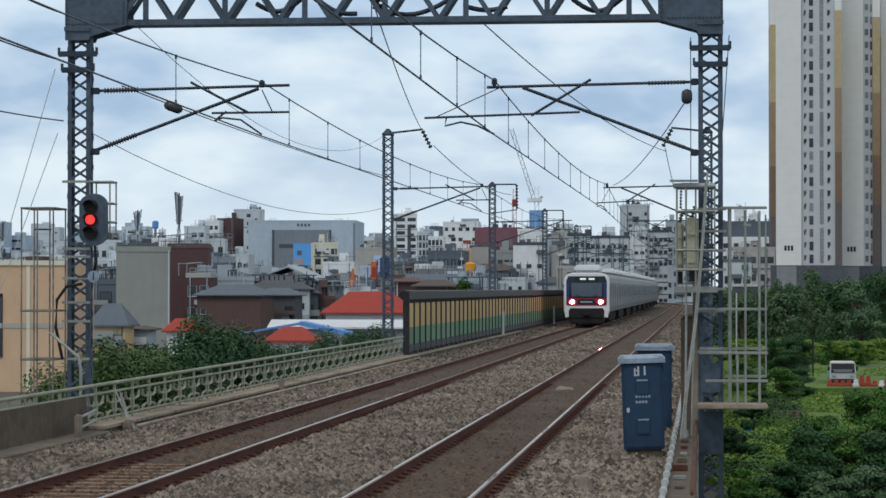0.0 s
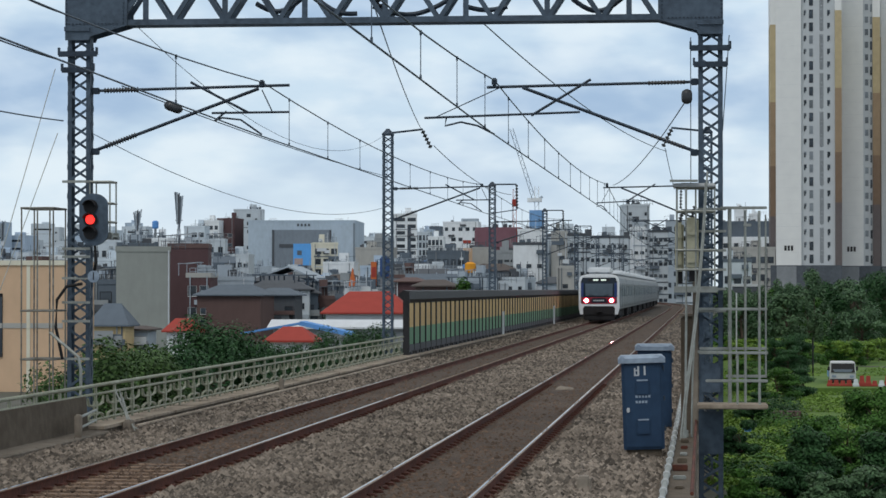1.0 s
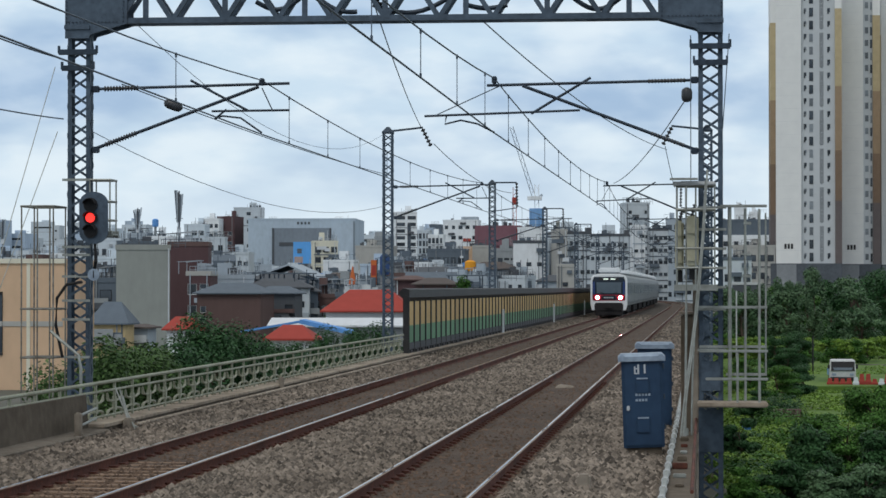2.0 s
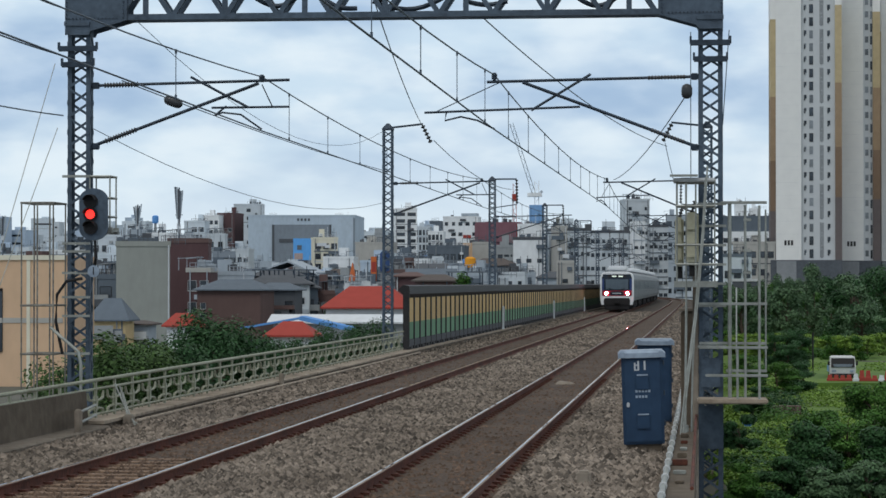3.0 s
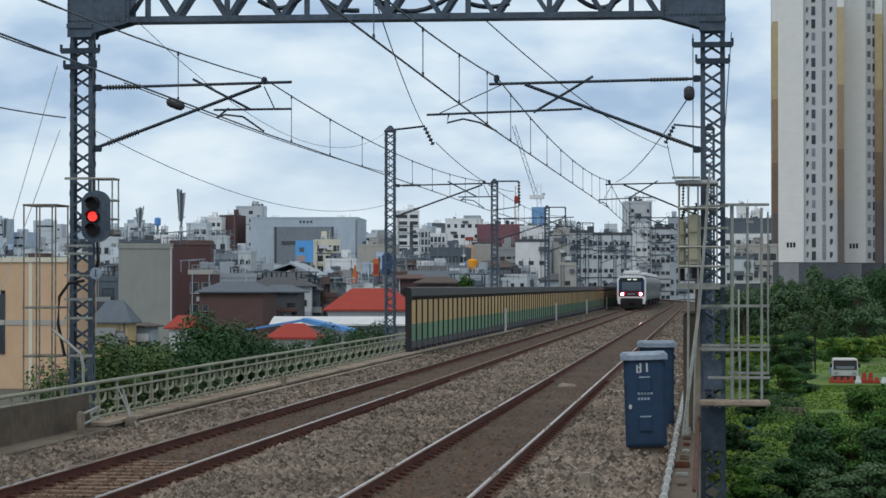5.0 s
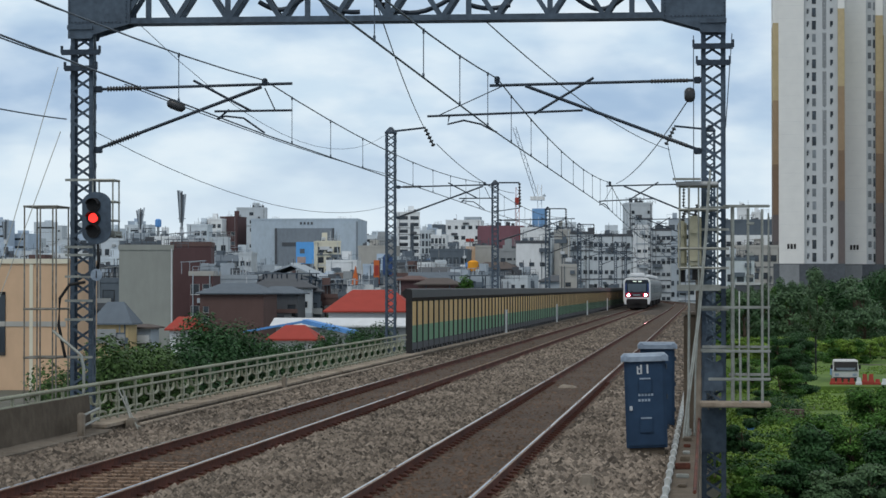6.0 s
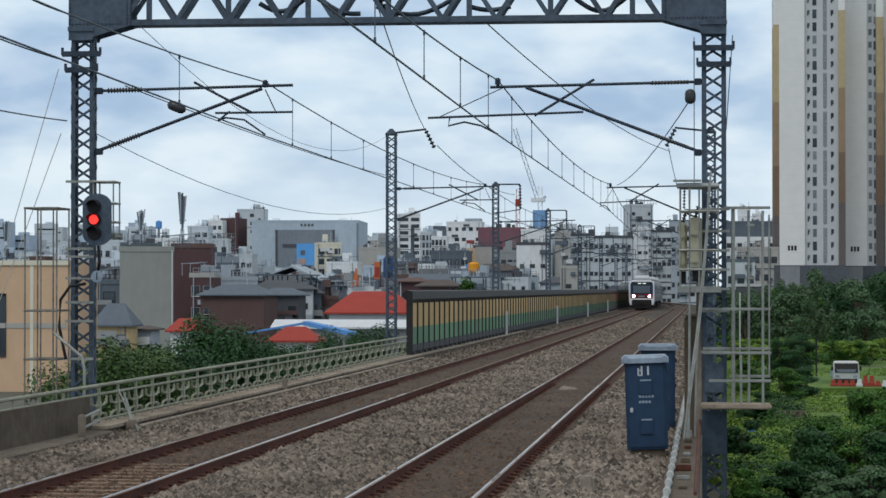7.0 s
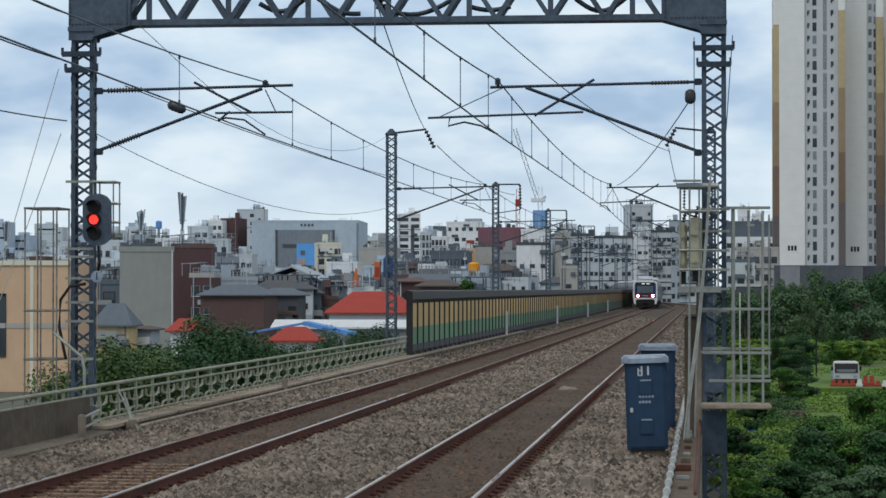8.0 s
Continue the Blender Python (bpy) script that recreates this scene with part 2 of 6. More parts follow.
# ---- mesh helpers ----
def box(bm, x0, x1, y0, y1, z0, z1, bevel=0.0):
    vs = [bm.verts.new((x, y, z)) for z in (z0, z1) for y in (y0, y1) for x in (x0, x1)]
    fs = [bm.faces.new([vs[i] for i in q]) for q in ((0, 2, 3, 1), (4, 5, 7, 6), (0, 1, 5, 4), (1, 3, 7, 5), (3, 2, 6, 7), (2, 0, 4, 6))]
    if bevel:
        bmesh.ops.bevel(bm, geom=list({e for f in fs for e in f.edges}), offset=bevel, segments=2, affect="EDGES", clamp_overlap=True)
    return bm


def bar(bm, a, b, w, h=None, up=(0, 0, 1)):
    """A bar of rectangular section w x h from a to b."""
    a, b, h = Vector(a), Vector(b), h or w
    d = (b - a).normalized()
    s = d.cross(Vector(up))
    s = s.normalized() if s.length > 1e-4 else Vector((1, 0, 0))
    u = s.cross(d)
    vs = [bm.verts.new(p + s * (i * w / 2) + u * (j * h / 2)) for p in (a, b) for i, j in ((-1, -1), (1, -1), (1, 1), (-1, 1))]
    for q in ((3, 2, 1, 0), (4, 5, 6, 7), (0, 1, 5, 4), (1, 2, 6, 5), (2, 3, 7, 6), (3, 0, 4, 7)):
        bm.faces.new([vs[i] for i in q])
    return bm


def tube(bm, pts, r, seg=6):
    """A round tube along points; r is one radius or one for each point."""
    pts = [Vector(p) for p in pts]
    rs = r if isinstance(r, (list, tuple)) else [r] * len(pts)
    rings = []
    for i, p in enumerate(pts):
        d = (pts[min(i + 1, len(pts) - 1)] - pts[max(i - 1, 0)]).normalized()
        s = d.cross(Vector((0, 0, 1)))
        s = s.normalized() if s.length > 1e-3 else Vector((1, 0, 0))
        u = s.cross(d)
        rings.append([bm.verts.new(p + (s * math.cos(k * math.tau / seg) + u * math.sin(k * math.tau / seg)) * rs[i]) for k in range(seg)])
    for a, b in zip(rings, rings[1:]):
        for k in range(seg):
            bm.faces.new((a[k], a[(k + 1) % seg], b[(k + 1) % seg], b[k]))
    bm.faces.new(rings[0][::-1])
    bm.faces.new(rings[-1])
    return bm


def ribbed(bm, a, b, r, sheds, core=0.03):
    """An insulator: a core with sheds along it."""
    a, b = Vector(a), Vector(b)
    pts, rs = [], []
    for i in range(sheds):
        for f, k in ((0.1, core), (0.35, r), (0.6, r * 0.9), (0.8, core)):
            pts.append(a.lerp(b, (i + f) / sheds))
            rs.append(k)
    return tube(bm, pts, rs, 8)


def loft(bm, rings, close=True, caps=True):
    """Skin closed rings of points of the same count."""
    vs = [[bm.verts.new(p) for p in ring] for ring in rings]
    n = len(vs[0])
    for a, b in zip(vs, vs[1:]):
        for k in range(n if close else n - 1):
            bm.faces.new((a[k], a[(k + 1) % n], b[(k + 1) % n], b[k]))
    if caps and close:
        bm.faces.new(vs[0][::-1])
        bm.faces.new(vs[-1])
    return bm


def BM():
    return bmesh.new()


def mesh_of(name, bm, *mats, smooth=False):
    me = bpy.data.meshes.new(name)
    bmesh.ops.recalc_face_normals(bm, faces=bm.faces)
    bm.to_mesh(me)
    bm.free()
    for m in mats:
        me.materials.append(m)
    if smooth:
        me.shade_smooth()
    return me


def part(name, bm, material, parent=None, label="", smooth=False):
    ob = new(name, mesh_of(name, bm, *(material if isinstance(material, (list, tuple)) else (material,)), smooth=smooth))
    ob.parent = parent
    if label:
        ob["label"] = label
    return ob


def share(name, me, parent, m):
    ob = new(name, me)
    ob.parent = parent
    ob.matrix_basis = m
    return ob


def empty(name, m, label, category, group="", kind=""):
    ob = new(name)
    ob.empty_display_size = 0.2
    ob.matrix_basis = m
    return tagged(ob, label, category, group, kind)


# ---- the line of the track ----
CURVE_AT, CURVE_R = 352.0, 1550.0


def along(y, x):
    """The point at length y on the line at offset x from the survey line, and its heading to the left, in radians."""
    if y <= CURVE_AT:
        return x, y, 0.0
    a = (y - CURVE_AT) / CURVE_R
    return -CURVE_R + (CURVE_R + x) * math.cos(a), CURVE_AT + (CURVE_R + x) * math.sin(a), a


def stations(y0, y1, step, bend=10.0):
    ys, y = [], y0
    while y < y1:
        ys.append(y)
        y += step if y < CURVE_AT else bend
    return ys + [y1]


def sweep(bm, profile, y0, y1, step=60.0, bend=12.0):
    """Run a closed profile of (x, z) along the line."""
    rings = []
    for y in stations(y0, y1, step, bend):
        rings.append([(*along(y, x)[:2], z) for x, z in profile])
    return loft(bm, rings)


LEFT, RIGHT, EDGE_L, EDGE_R = -7.95, -3.55, -11.0, -0.1
FAR = 640.0

# ---- ground and viaduct ----
def make_ground():
    bm = BM()
    vs = [bm.verts.new(p) for p in ((-3500, -300, -4.6), (3500, -300, -4.6), (3500, 4500, -4.6), (-3500, 4500, -4.6))]
    bm.faces.new(vs)
    tagged(part("ground", bm, GROUND), "grey-brown built-up ground reaching to the horizon", "ground", kind="structure")
    bm = BM()
    n, m = 40, 60
    grid = [[bm.verts.new((0.6 + 70 * i / n, 55 + 420 * j / m, -4.5 + 0.35 * noise.noise((i * 0.6, j * 0.9, 0)) if 0 < i < n and 0 < j < m else -4.62)) for i in range(n + 1)] for j in range(m + 1)]
    for j in range(m):
        for i in range(n):
            bm.faces.new((grid[j][i], grid[j][i + 1], grid[j + 1][i + 1], grid[j + 1][i]))
    tagged(part("meadow", bm, GRASS), "overgrown green meadow beside the railway viaduct", "meadow", kind="structure")
    bm = BM()
    sweep(bm, [(EDGE_L - 0.25, -4.7), (EDGE_L - 0.25, -0.55), (EDGE_R, -0.55), (EDGE_R, -4.7)], -40, FAR)
    tagged(part("viaduct", bm, CONCRETE), "weathered concrete railway embankment deck", "viaduct", kind="structure")
    bm = BM()
    sweep(bm, [(-10.72, -0.5), (-10.72, -0.13), (-9.9, -0.12), (-9.15, -0.14), (-8.95, -0.2), (-6.95, -0.2), (-6.75, -0.14), (-5.9, -0.1), (-5.5, -0.1), (-4.75, -0.14), (-4.55, -0.2), (-2.55, -0.2), (-2.35, -0.15), (-1.5, -0.22), (-0.62, -0.28), (-0.62, -0.5)], -40, FAR)
    tagged(part("ballast_bed", bm, BALLAST), "bed of grey-brown crushed stone track ballast", "ballast", kind="structure")
    for c, y0, y1, z in ((LEFT, -40, 37, -0.178), (LEFT, 37, FAR, -0.162), (RIGHT, -40, FAR, -0.160)):
        ob = part("crib_ballast", sweep(BM(), [(c - 0.98, -0.3), (c - 0.98, z), (c + 0.98, z), (c + 0.98, -0.3)], y0, y1), BALLAST_RUST)
        tagged(ob, "rust-brown ballast packed between the sleepers", "ballast", kind="structure")
    ob = part("lineside_pipe", tube(BM(), [(-10.5, 46.5, -0.05), (-10.5, 94, -0.05)], 0.035, 8), KERB)
    tagged(ob, "pale conduit pipe lying along the parapet kerb", "pipe")
    bm = BM()
    sweep(bm, [(-11.22, -0.54), (-11.22, -0.005), (-10.70, -0.005), (-10.66, -0.2), (-10.66, -0.54)], 44.6, FAR)
    tagged(part("kerb", bm, CONC_DARK), "stained concrete parapet kerb along the ballast", "kerb", kind="structure")
    rng = random.Random(17)
    y = 44.6
    while y < 150:
        # coping slabs laid end to end, each a little off line
        n, dx, dz = rng.uniform(1.9, 2.3), rng.uniform(-0.015, 0.015), rng.uniform(-0.004, 0.008)
        bm = box(BM(), -11.24, -10.66 + dx, y, y + n - 0.03, -0.004, 0.045 + dz)
        tagged(part("coping_slab", bm, KERB), "worn tan concrete coping slab", "coping", kind="structure")
        y += n
    bm = BM()
    sweep(bm, [(-11.24, -0.54), (-11.24, 0.10), (-11.16, 0.58), (-10.98, 0.58), (-10.93, -0.06), (-10.93, -0.54)], -40, 44.6)
    tagged(part("parapet", bm, CONC_DARK), "dark stained solid concrete parapet wall", "parapet wall", kind="structure")
    bm = BM()
    sweep(bm, [(-10.93, -0.54), (-10.93, -0.01), (-10.56, -0.03), (-10.53, -0.05), (-10.53, -0.54)], -40, 44.6)
    tagged(part("parapet_ledge", bm, LEDGE), "weathered concrete ledge at the foot of the parapet", "ledge", kind="structure")
    bm = box(BM(), -1.75, 3.2, -45, 4, -4.7, 1.12)
    tagged(part("platform", bm, CONCRETE), "plain concrete end of the station platform", "platform", kind="structure")
    bm = BM()
    sweep(bm, [(-0.61, -0.54), (-0.61, -0.16), (-0.12, -0.16), (-0.12, -0.54)], 4, FAR)
    tagged(part("walkway", bm, CONC_DARK), "narrow concrete cable trough walkway on the viaduct edge", "walkway", kind="structure")


make_ground()


# ---- track ----
def rail_profile(x):
    half = [(0.063, -0.17), (0.063, -0.155), (0.012, -0.135), (0.01, -0.045), (0.034, -0.035), (0.036, -0.012)]
    return [(x - a, z) for a, z in half] + [(x + a, z) for a, z in half[::-1]]


def make_track(centre, label):
    track = empty("railway_track", Matrix(), label, "railway track", "pair of tracks")
    for side in (-0.753, 0.753):
        rail = part("rail", sweep(BM(), rail_profile(centre + side), -30, FAR, 60, 8), RUST, track, "rusty brown steel rail")
        x = centre + side
        part("rail_head", sweep(BM(), [(x - 0.035, -0.0118), (x - 0.03, -0.0025), (x, -0.001), (x + 0.03, -0.0025), (x + 0.035, -0.0118)], -30, FAR, 60, 8), RAILHEAD, rail, "worn brown rail head")
        part("running_band", sweep(BM(), [(x - 0.013, -0.004), (x - 0.012, 0.0005), (x + 0.012, 0.0005), (x + 0.013, -0.004)], -30, FAR, 60, 8), RAILTOP, rail, "narrow polished running band")
    bm = BM()
    for k in (-1, 1):
        box(bm, min(k * 0.42, k * 1.25), max(k * 0.42, k * 1.25), -0.13, 0.13, -0.22, -0.166)
    box(bm, -0.45, 0.45, -0.1, 0.1, -0.22, -0.17)
    sleeper = mesh_of("sleeper", bm, SLEEPER)
    bm = BM()
    box(bm, -0.14, 0.14, -0.08, 0.08, -0.175, -0.12, 0.02)
    clip = mesh_of("rail_fastening", bm, RUST)
    for i in range(125):
        y = 18 + i * 0.625
        share("sleeper", sleeper, track, Matrix.Translation((centre, y, 0.014 if centre == LEFT and y < 38.5 else 0)))
        for side in (-0.753, 0.753) if i < 85 else ():
            share("rail_fastening", clip, track, Matrix.Translation((centre + side, y, 0)))
    bm = BM()
    for i in range(125, 560):
        y = 18 + i * 0.625
        box(bm, centre - 1.2, centre + 1.2, y - 0.12, y + 0.12, -0.2, -0.172)
    ob = part("far_sleepers", bm, SLEEPER, track)
    ob["kind"] = "stuff"


make_track(LEFT, "rusty railway track under the departing train")
make_track(RIGHT, "rusty railway track, empty, beside the blue cabinets")


def stones(name, label, n, y0, y1, spots, size, material):
    """Loose ballast stones as one mesh; spots(rng, n) gives x and height."""
    rng = np.random.default_rng(5)
    base = np.array([(1, 0, 0), (-1, 0, 0), (0, 1, 0), (0, -1, 0), (0, 0, 1), (0, 0, -1)], float)
    tri = np.array([(0, 2, 4), (2, 1, 4), (1, 3, 4), (3, 0, 4), (2, 0, 5), (1, 2, 5), (3, 1, 5), (0, 3, 5)])
    # nearer stretches hold more stones
    u = rng.random(n)
    y = 1 / (1 / y0 + u * (1 / y1 - 1 / y0))
    x, z = spots(rng, n)
    s = size * rng.uniform(0.55, 1.35, n)
    v = base[None] * rng.uniform(0.6, 1.25, (n, 6, 3)) + rng.uniform(-0.3, 0.3, (n, 6, 3))
    v[:, :, 2] *= 0.75
    a = rng.uniform(0, math.tau, n)
    c, d = np.cos(a)[:, None], np.sin(a)[:, None]
    v = np.stack((v[:, :, 0] * c - v[:, :, 1] * d, v[:, :, 0] * d + v[:, :, 1] * c, v[:, :, 2]), 2) * s[:, None, None]
    v += np.stack((x, y, z), 1)[:, None]
    me = bpy.data.meshes.new(name)
    me.from_pydata(v.reshape(-1, 3).tolist(), [], (tri[None] + 6 * np.arange(n)[:, None, None]).reshape(-1, 3).tolist())
    me.materials.append(material)
    tagged(new(name, me), label, "ballast stones", kind="stuff")


def shoulder(rng, n):
    x = np.concatenate((rng.uniform(-10.7, -8.95, n // 4), rng.uniform(-6.95, -4.55, n // 2), rng.uniform(-2.55, -0.65, n - n // 4 - n // 2)))
    z = np.where(x < -8.9, -0.13 + np.clip((-9.2 - x) * 0.02, 0, 0.03), np.where(x > -2.55, -0.145 - np.clip((x + 2.35) * 0.08, 0, 0.13), -0.09 - 0.045 * np.abs(x + 5.75)))
    return x, z


def cribs(rng, n):
    x = np.where(rng.random(n) < 0.5, LEFT, RIGHT) + rng.uniform(-0.95, 0.95, n)
    return x, rng.uniform(-0.2, -0.158, n)


stones("loose_ballast", "grey crushed stone ballast beside the tracks", 62000, 24, 240, shoulder, 0.066, STONE)
stones("rusty_ballast", "rust-brown ballast stones between the rails", 26000, 24, 200, cribs, 0.04, STONE_RUST)
# ---- portal, masts and overhead line ----
MAST_L, MAST_R, SPAN = -11.64, 0.13, 46.8


LACING = {}


def lace(w, h, k):
    """One lacing bar rising h across w; k is its width."""
    key = (round(w, 3), round(h, 3), k)
    if key not in LACING:
        LACING[key] = mesh_of("lacing_bar", bar(BM(), (-w / 2, 0, 0), (w / 2, 0, h), k, 0.012, (0, 1, 0)), STEEL)
    return LACING[key]


def lattice(parent, x, y, z0, z1, w=0.42, d=0.24, step=0.27, near=True):
    """A lattice mast: four angle legs and zigzag lacing on every face."""
    for sx in (-1, 1):
        for sy in (-1, 1):
            bm = BM()
            cx, cy = x + sx * w / 2, y + sy * d / 2
            box(bm, min(cx, cx - sx * 0.075), max(cx, cx - sx * 0.075), cy - 0.006, cy + 0.006, z0, z1)
            box(bm, cx - 0.006, cx + 0.006, min(cy, cy - sy * 0.075), max(cy, cy - sy * 0.075), z0, z1)
            part("leg", bm, STEEL, parent)
    n = int((z1 - z0) / step)
    h = (z1 - z0) / n
    joined = BM()
    for i in range(n):
        z = z0 + h * i
        for px, py, turn, span in ((0, -d / 2 - 0.008, 0, w), (0, d / 2 + 0.008, math.pi, w), (-w / 2 - 0.008, 0, -math.pi / 2, d), (w / 2 + 0.008, 0, math.pi / 2, d)):
            for flip in (i % 2,):
                m = Matrix.Translation((x + px, y + py, z)) @ Matrix.Rotation(turn + math.pi * flip, 4, "Z")
                if near:
                    share("lacing_bar", lace(span, h, 0.045), parent, m)
                else:
                    bar(joined, m @ Vector((-span / 2, 0, 0)), m @ Vector((span / 2, 0, h)), 0.05, 0.012, m.to_3x3() @ Vector((0, 1, 0)))
    if near:
        joined.free()
    else:
        part("lacing", joined, STEEL, parent)["kind"] = "stuff"


def cantilever(side, y, wire_x, label, push=False):
    """A bracket arm that carries one track's wires; side is -1 from the left mast, 1 from the right one; push sets the steady arm beyond the wire."""
    x = MAST_L + 0.22 if side < 0 else MAST_R - 0.22
    s = -side

    def at(u, z):
        return (wire_x - s * u, y, z)

    arm = empty("cantilever", Matrix(), label, "bracket arm", "overhead line bracket arms")
    zt = 6.22 if s > 0 else 6.30
    hinge = (x, y, 5.08 if s > 0 else 5.0)
    tip = at(-0.52, 6.30) if not push else at(-0.14, 6.23)
    knee = at(0.06, 6.24) if not push else at(0.52, 6.22)
    part("top_tube", tube(BM(), [(x, y, zt), tip], 0.03), STEEL_DK, arm)
    part("insulator", ribbed(BM(), Vector((x, y, zt)).lerp(Vector(tip), 0.06), Vector((x, y, zt)).lerp(Vector(tip), 0.24), 0.055 if not push else 0.042, 12), PORCELAIN, arm)
    part("strut", tube(BM(), [hinge, knee], 0.034), STEEL_DK, arm)
    a, b = Vector(hinge), Vector(knee)
    part("insulator", ribbed(BM(), a.lerp(b, 0.08), a.lerp(b, 0.27), 0.055 if not push else 0.042, 12), PORCELAIN, arm)
    if push:
        part("brace", tube(BM(), [at(0.68, 5.70), at(1.78, 6.36)], 0.027), STEEL_DK, arm)
        reach = -1.3 if y < 60 else -0.4
        part("registration_tube", tube(BM(), [at(1.58, 5.76), at(reach, 5.67)], 0.024), STEEL_DK, arm)
        v = 0.89 if y < 60 else 0.35
        part("steady_arm", tube(BM(), [at(-v, 5.68), at(-v - 0.03, 5.52), at(-v * 0.7, 5.59), at(-v * 0.35, 5.52), at(0, 5.36)], 0.02), STEEL_DK, arm)
        part("stay", tube(BM(), [at(0.1, 6.22), at(reach + 0.2, 5.68)], 0.01, 5), STEEL_DK, arm)
    else:
        part("brace", tube(BM(), [at(1.35, 6.37), at(0.27, 5.80)], 0.027), STEEL_DK, arm)
        part("registration_tube", tube(BM(), [at(0.95, 5.79), at(-0.52, 5.80)], 0.024), STEEL_DK, arm)
        part("steady_arm", tube(BM(), [at(0.67, 5.82), at(0.9, 5.64), at(0.75, 5.7), at(0.4, 5.66), at(0, 5.38)], 0.02), STEEL_DK, arm)
        part("stay", tube(BM(), [at(0.0, 6.22), at(-0.2, 5.8)], 0.012, 5), STEEL_DK, arm)
    bm = BM()
    for z in (zt, hinge[2]):
        box(bm, min(x, x + s * 0.14), max(x, x + s * 0.14), y - 0.06, y + 0.06, z - 0.06, z + 0.06, 0.015)
    part("hinge", bm, STEEL_DK, arm)
    part("saddle", box(BM(), wire_x - 0.05, wire_x + 0.05, y - 0.05, y + 0.05, 6.26, 6.4, 0.02), STEEL_DK, arm)


STAGGER = {LEFT: (0.42, -0.24, -0.2, 0.2), RIGHT: (-0.22, -0.29, 0.02, -0.2)}


def stagger(track, i):
    return track + STAGGER[track][i if i < 4 else 2 + i % 2]


def make_portal():
    y = SPAN
    g = empty("portal_gantry", Matrix(), "grey lattice steel portal gantry spanning both tracks", "gantry")
    for x in (MAST_L, MAST_R):
        mast = part("mast", box(BM(), x - 0.24, x + 0.24, y - 0.2, y + 0.2, -4.6, -4.3), CONCRETE, g, "lattice mast on the viaduct side")
        lattice(mast, x, y, -4.3, 8.1)
        bm = BM()
        for z, hw in ((6.9, 0.36), (6.6, 0.3)):
            box(bm, x - hw, x + hw, y - 0.26, y - 0.18, z - 0.05, z + 0.05)
            for k in (-1, 1):
                box(bm, x + k * hw - 0.02, x + k * hw + 0.02, y - 0.25, y - 0.19, z - 0.02, z + 0.12)
        part("bracket", bm, STEEL_DK, mast)
    # plated lower legs
    bm = box(BM(), MAST_R - 0.225, MAST_R + 0.225, y - 0.2, y - 0.185, -0.50, 0.28)
    part("splice_plate", bm, STEEL, g)
    bm = box(BM(), MAST_R - 0.17, MAST_R + 0.17, y - 0.2, y - 0.185, 0.62, 1.15)
    part("splice_plate", bm, STEEL, g)
    truss = part("truss", box(BM(), MAST_L + 0.9, MAST_R - 0.9, y - 0.26, y - 0.16, 7.42, 7.53), STEEL, g, "lattice cross truss")
    part("chord", box(BM(), MAST_L + 0.9, MAST_R - 0.9, y + 0.16, y + 0.26, 7.42, 7.53), STEEL, truss)
    for yy in (y - 0.21, y + 0.21):
        part("chord", box(BM(), MAST_L - 0.2, MAST_R + 0.2, yy - 0.05, yy + 0.05, 8.19, 8.29), STEEL, truss)
    n = 20
    x0, x1 = -10.85, -0.85
    for i in range(n):
        a, b = x0 + (x1 - x0) * i / n, x0 + (x1 - x0) * (i + 1) / n
        za, zb = (7.47, 8.24) if i % 2 == 0 else (8.24, 7.47)
        for yy in (y - 0.21, y + 0.21):
            part("diagonal", bar(BM(), (a, yy, za), (b, yy, zb), 0.085, 0.06, (0, 1, 0)), STEEL, truss)
        if i % 3 == 1:
            part("post", bar(BM(), (a, y - 0.21, 7.47), (a, y - 0.21, 8.24), 0.10, 0.05, (0, 1, 0)), STEEL, truss)
    for x, s in ((MAST_L, 1), (MAST_R, -1)):
        bm = BM()
        for yy in (y - 0.28, y + 0.27):
            pts = [(x - s * 0.23, 7.15), (x + s * 0.22, 7.15), (x + s * 0.25, 7.22), (x + s * 0.95, 7.42), (x + s * 0.95, 8.55), (x - s * 0.23, 8.55)]
            loft(bm, [[(px, yy, pz) for px, pz in pts], [(px, yy + 0.012, pz) for px, pz in pts]])
        box(bm, x - 0.24, x + 0.24, y - 0.31, y - 0.28, 7.32, 7.40)
        gus = part("gusset_plate", bm, STEEL, g, "riveted grey gusset plate")
        bm = BM()
        for i in range(14):
            box(bm, x - s * 0.2 - 0.012, x - s * 0.2 + 0.012, y - 0.3, y - 0.28, 7.45 + i * 0.075, 7.474 + i * 0.075)
            box(bm, x + s * 0.88 - 0.012, x + s * 0.88 + 0.012, y - 0.3, y - 0.28, 7.45 + i * 0.075, 7.474 + i * 0.075)
            box(bm, x - s * 0.15 + s * 0.07 * i - 0.012, x - s * 0.15 + s * 0.07 * i + 0.012, y - 0.3, y - 0.28, 7.44, 7.464)
        part("rivet_field", bm, STEEL_DK, gus)["kind"] = "stuff"
    # dark curved conduits slung inside the truss
    for a, b, z0, z1, zm in ((-8.3, -7.45, 7.83, 7.9, 7.68), (-7.15, -6.4, 7.9, 7.62, 7.66), (-6.1, -4.55, 7.75, 7.95, 7.6), (-4.4, -3.6, 7.74, 7.72, 7.66), (-2.4, -1.45, 7.85, 7.88, 7.62)):
        pts = [(a + (b - a) * k / 10, y, z0 + (z1 - z0) * k / 10 + (zm - (z0 + z1) / 2) * math.sin(math.pi * k / 10)) for k in range(11)]
        part("slung_conduit", tube(BM(), pts, 0.045, 8), STEEL_DK, truss, "dark curved cable conduit")
    part("hanging_insulator", ribbed(BM(), (-6.1, y, 8.1), (-5.98, y, 7.7), 0.12, 4), PORCELAIN, truss)


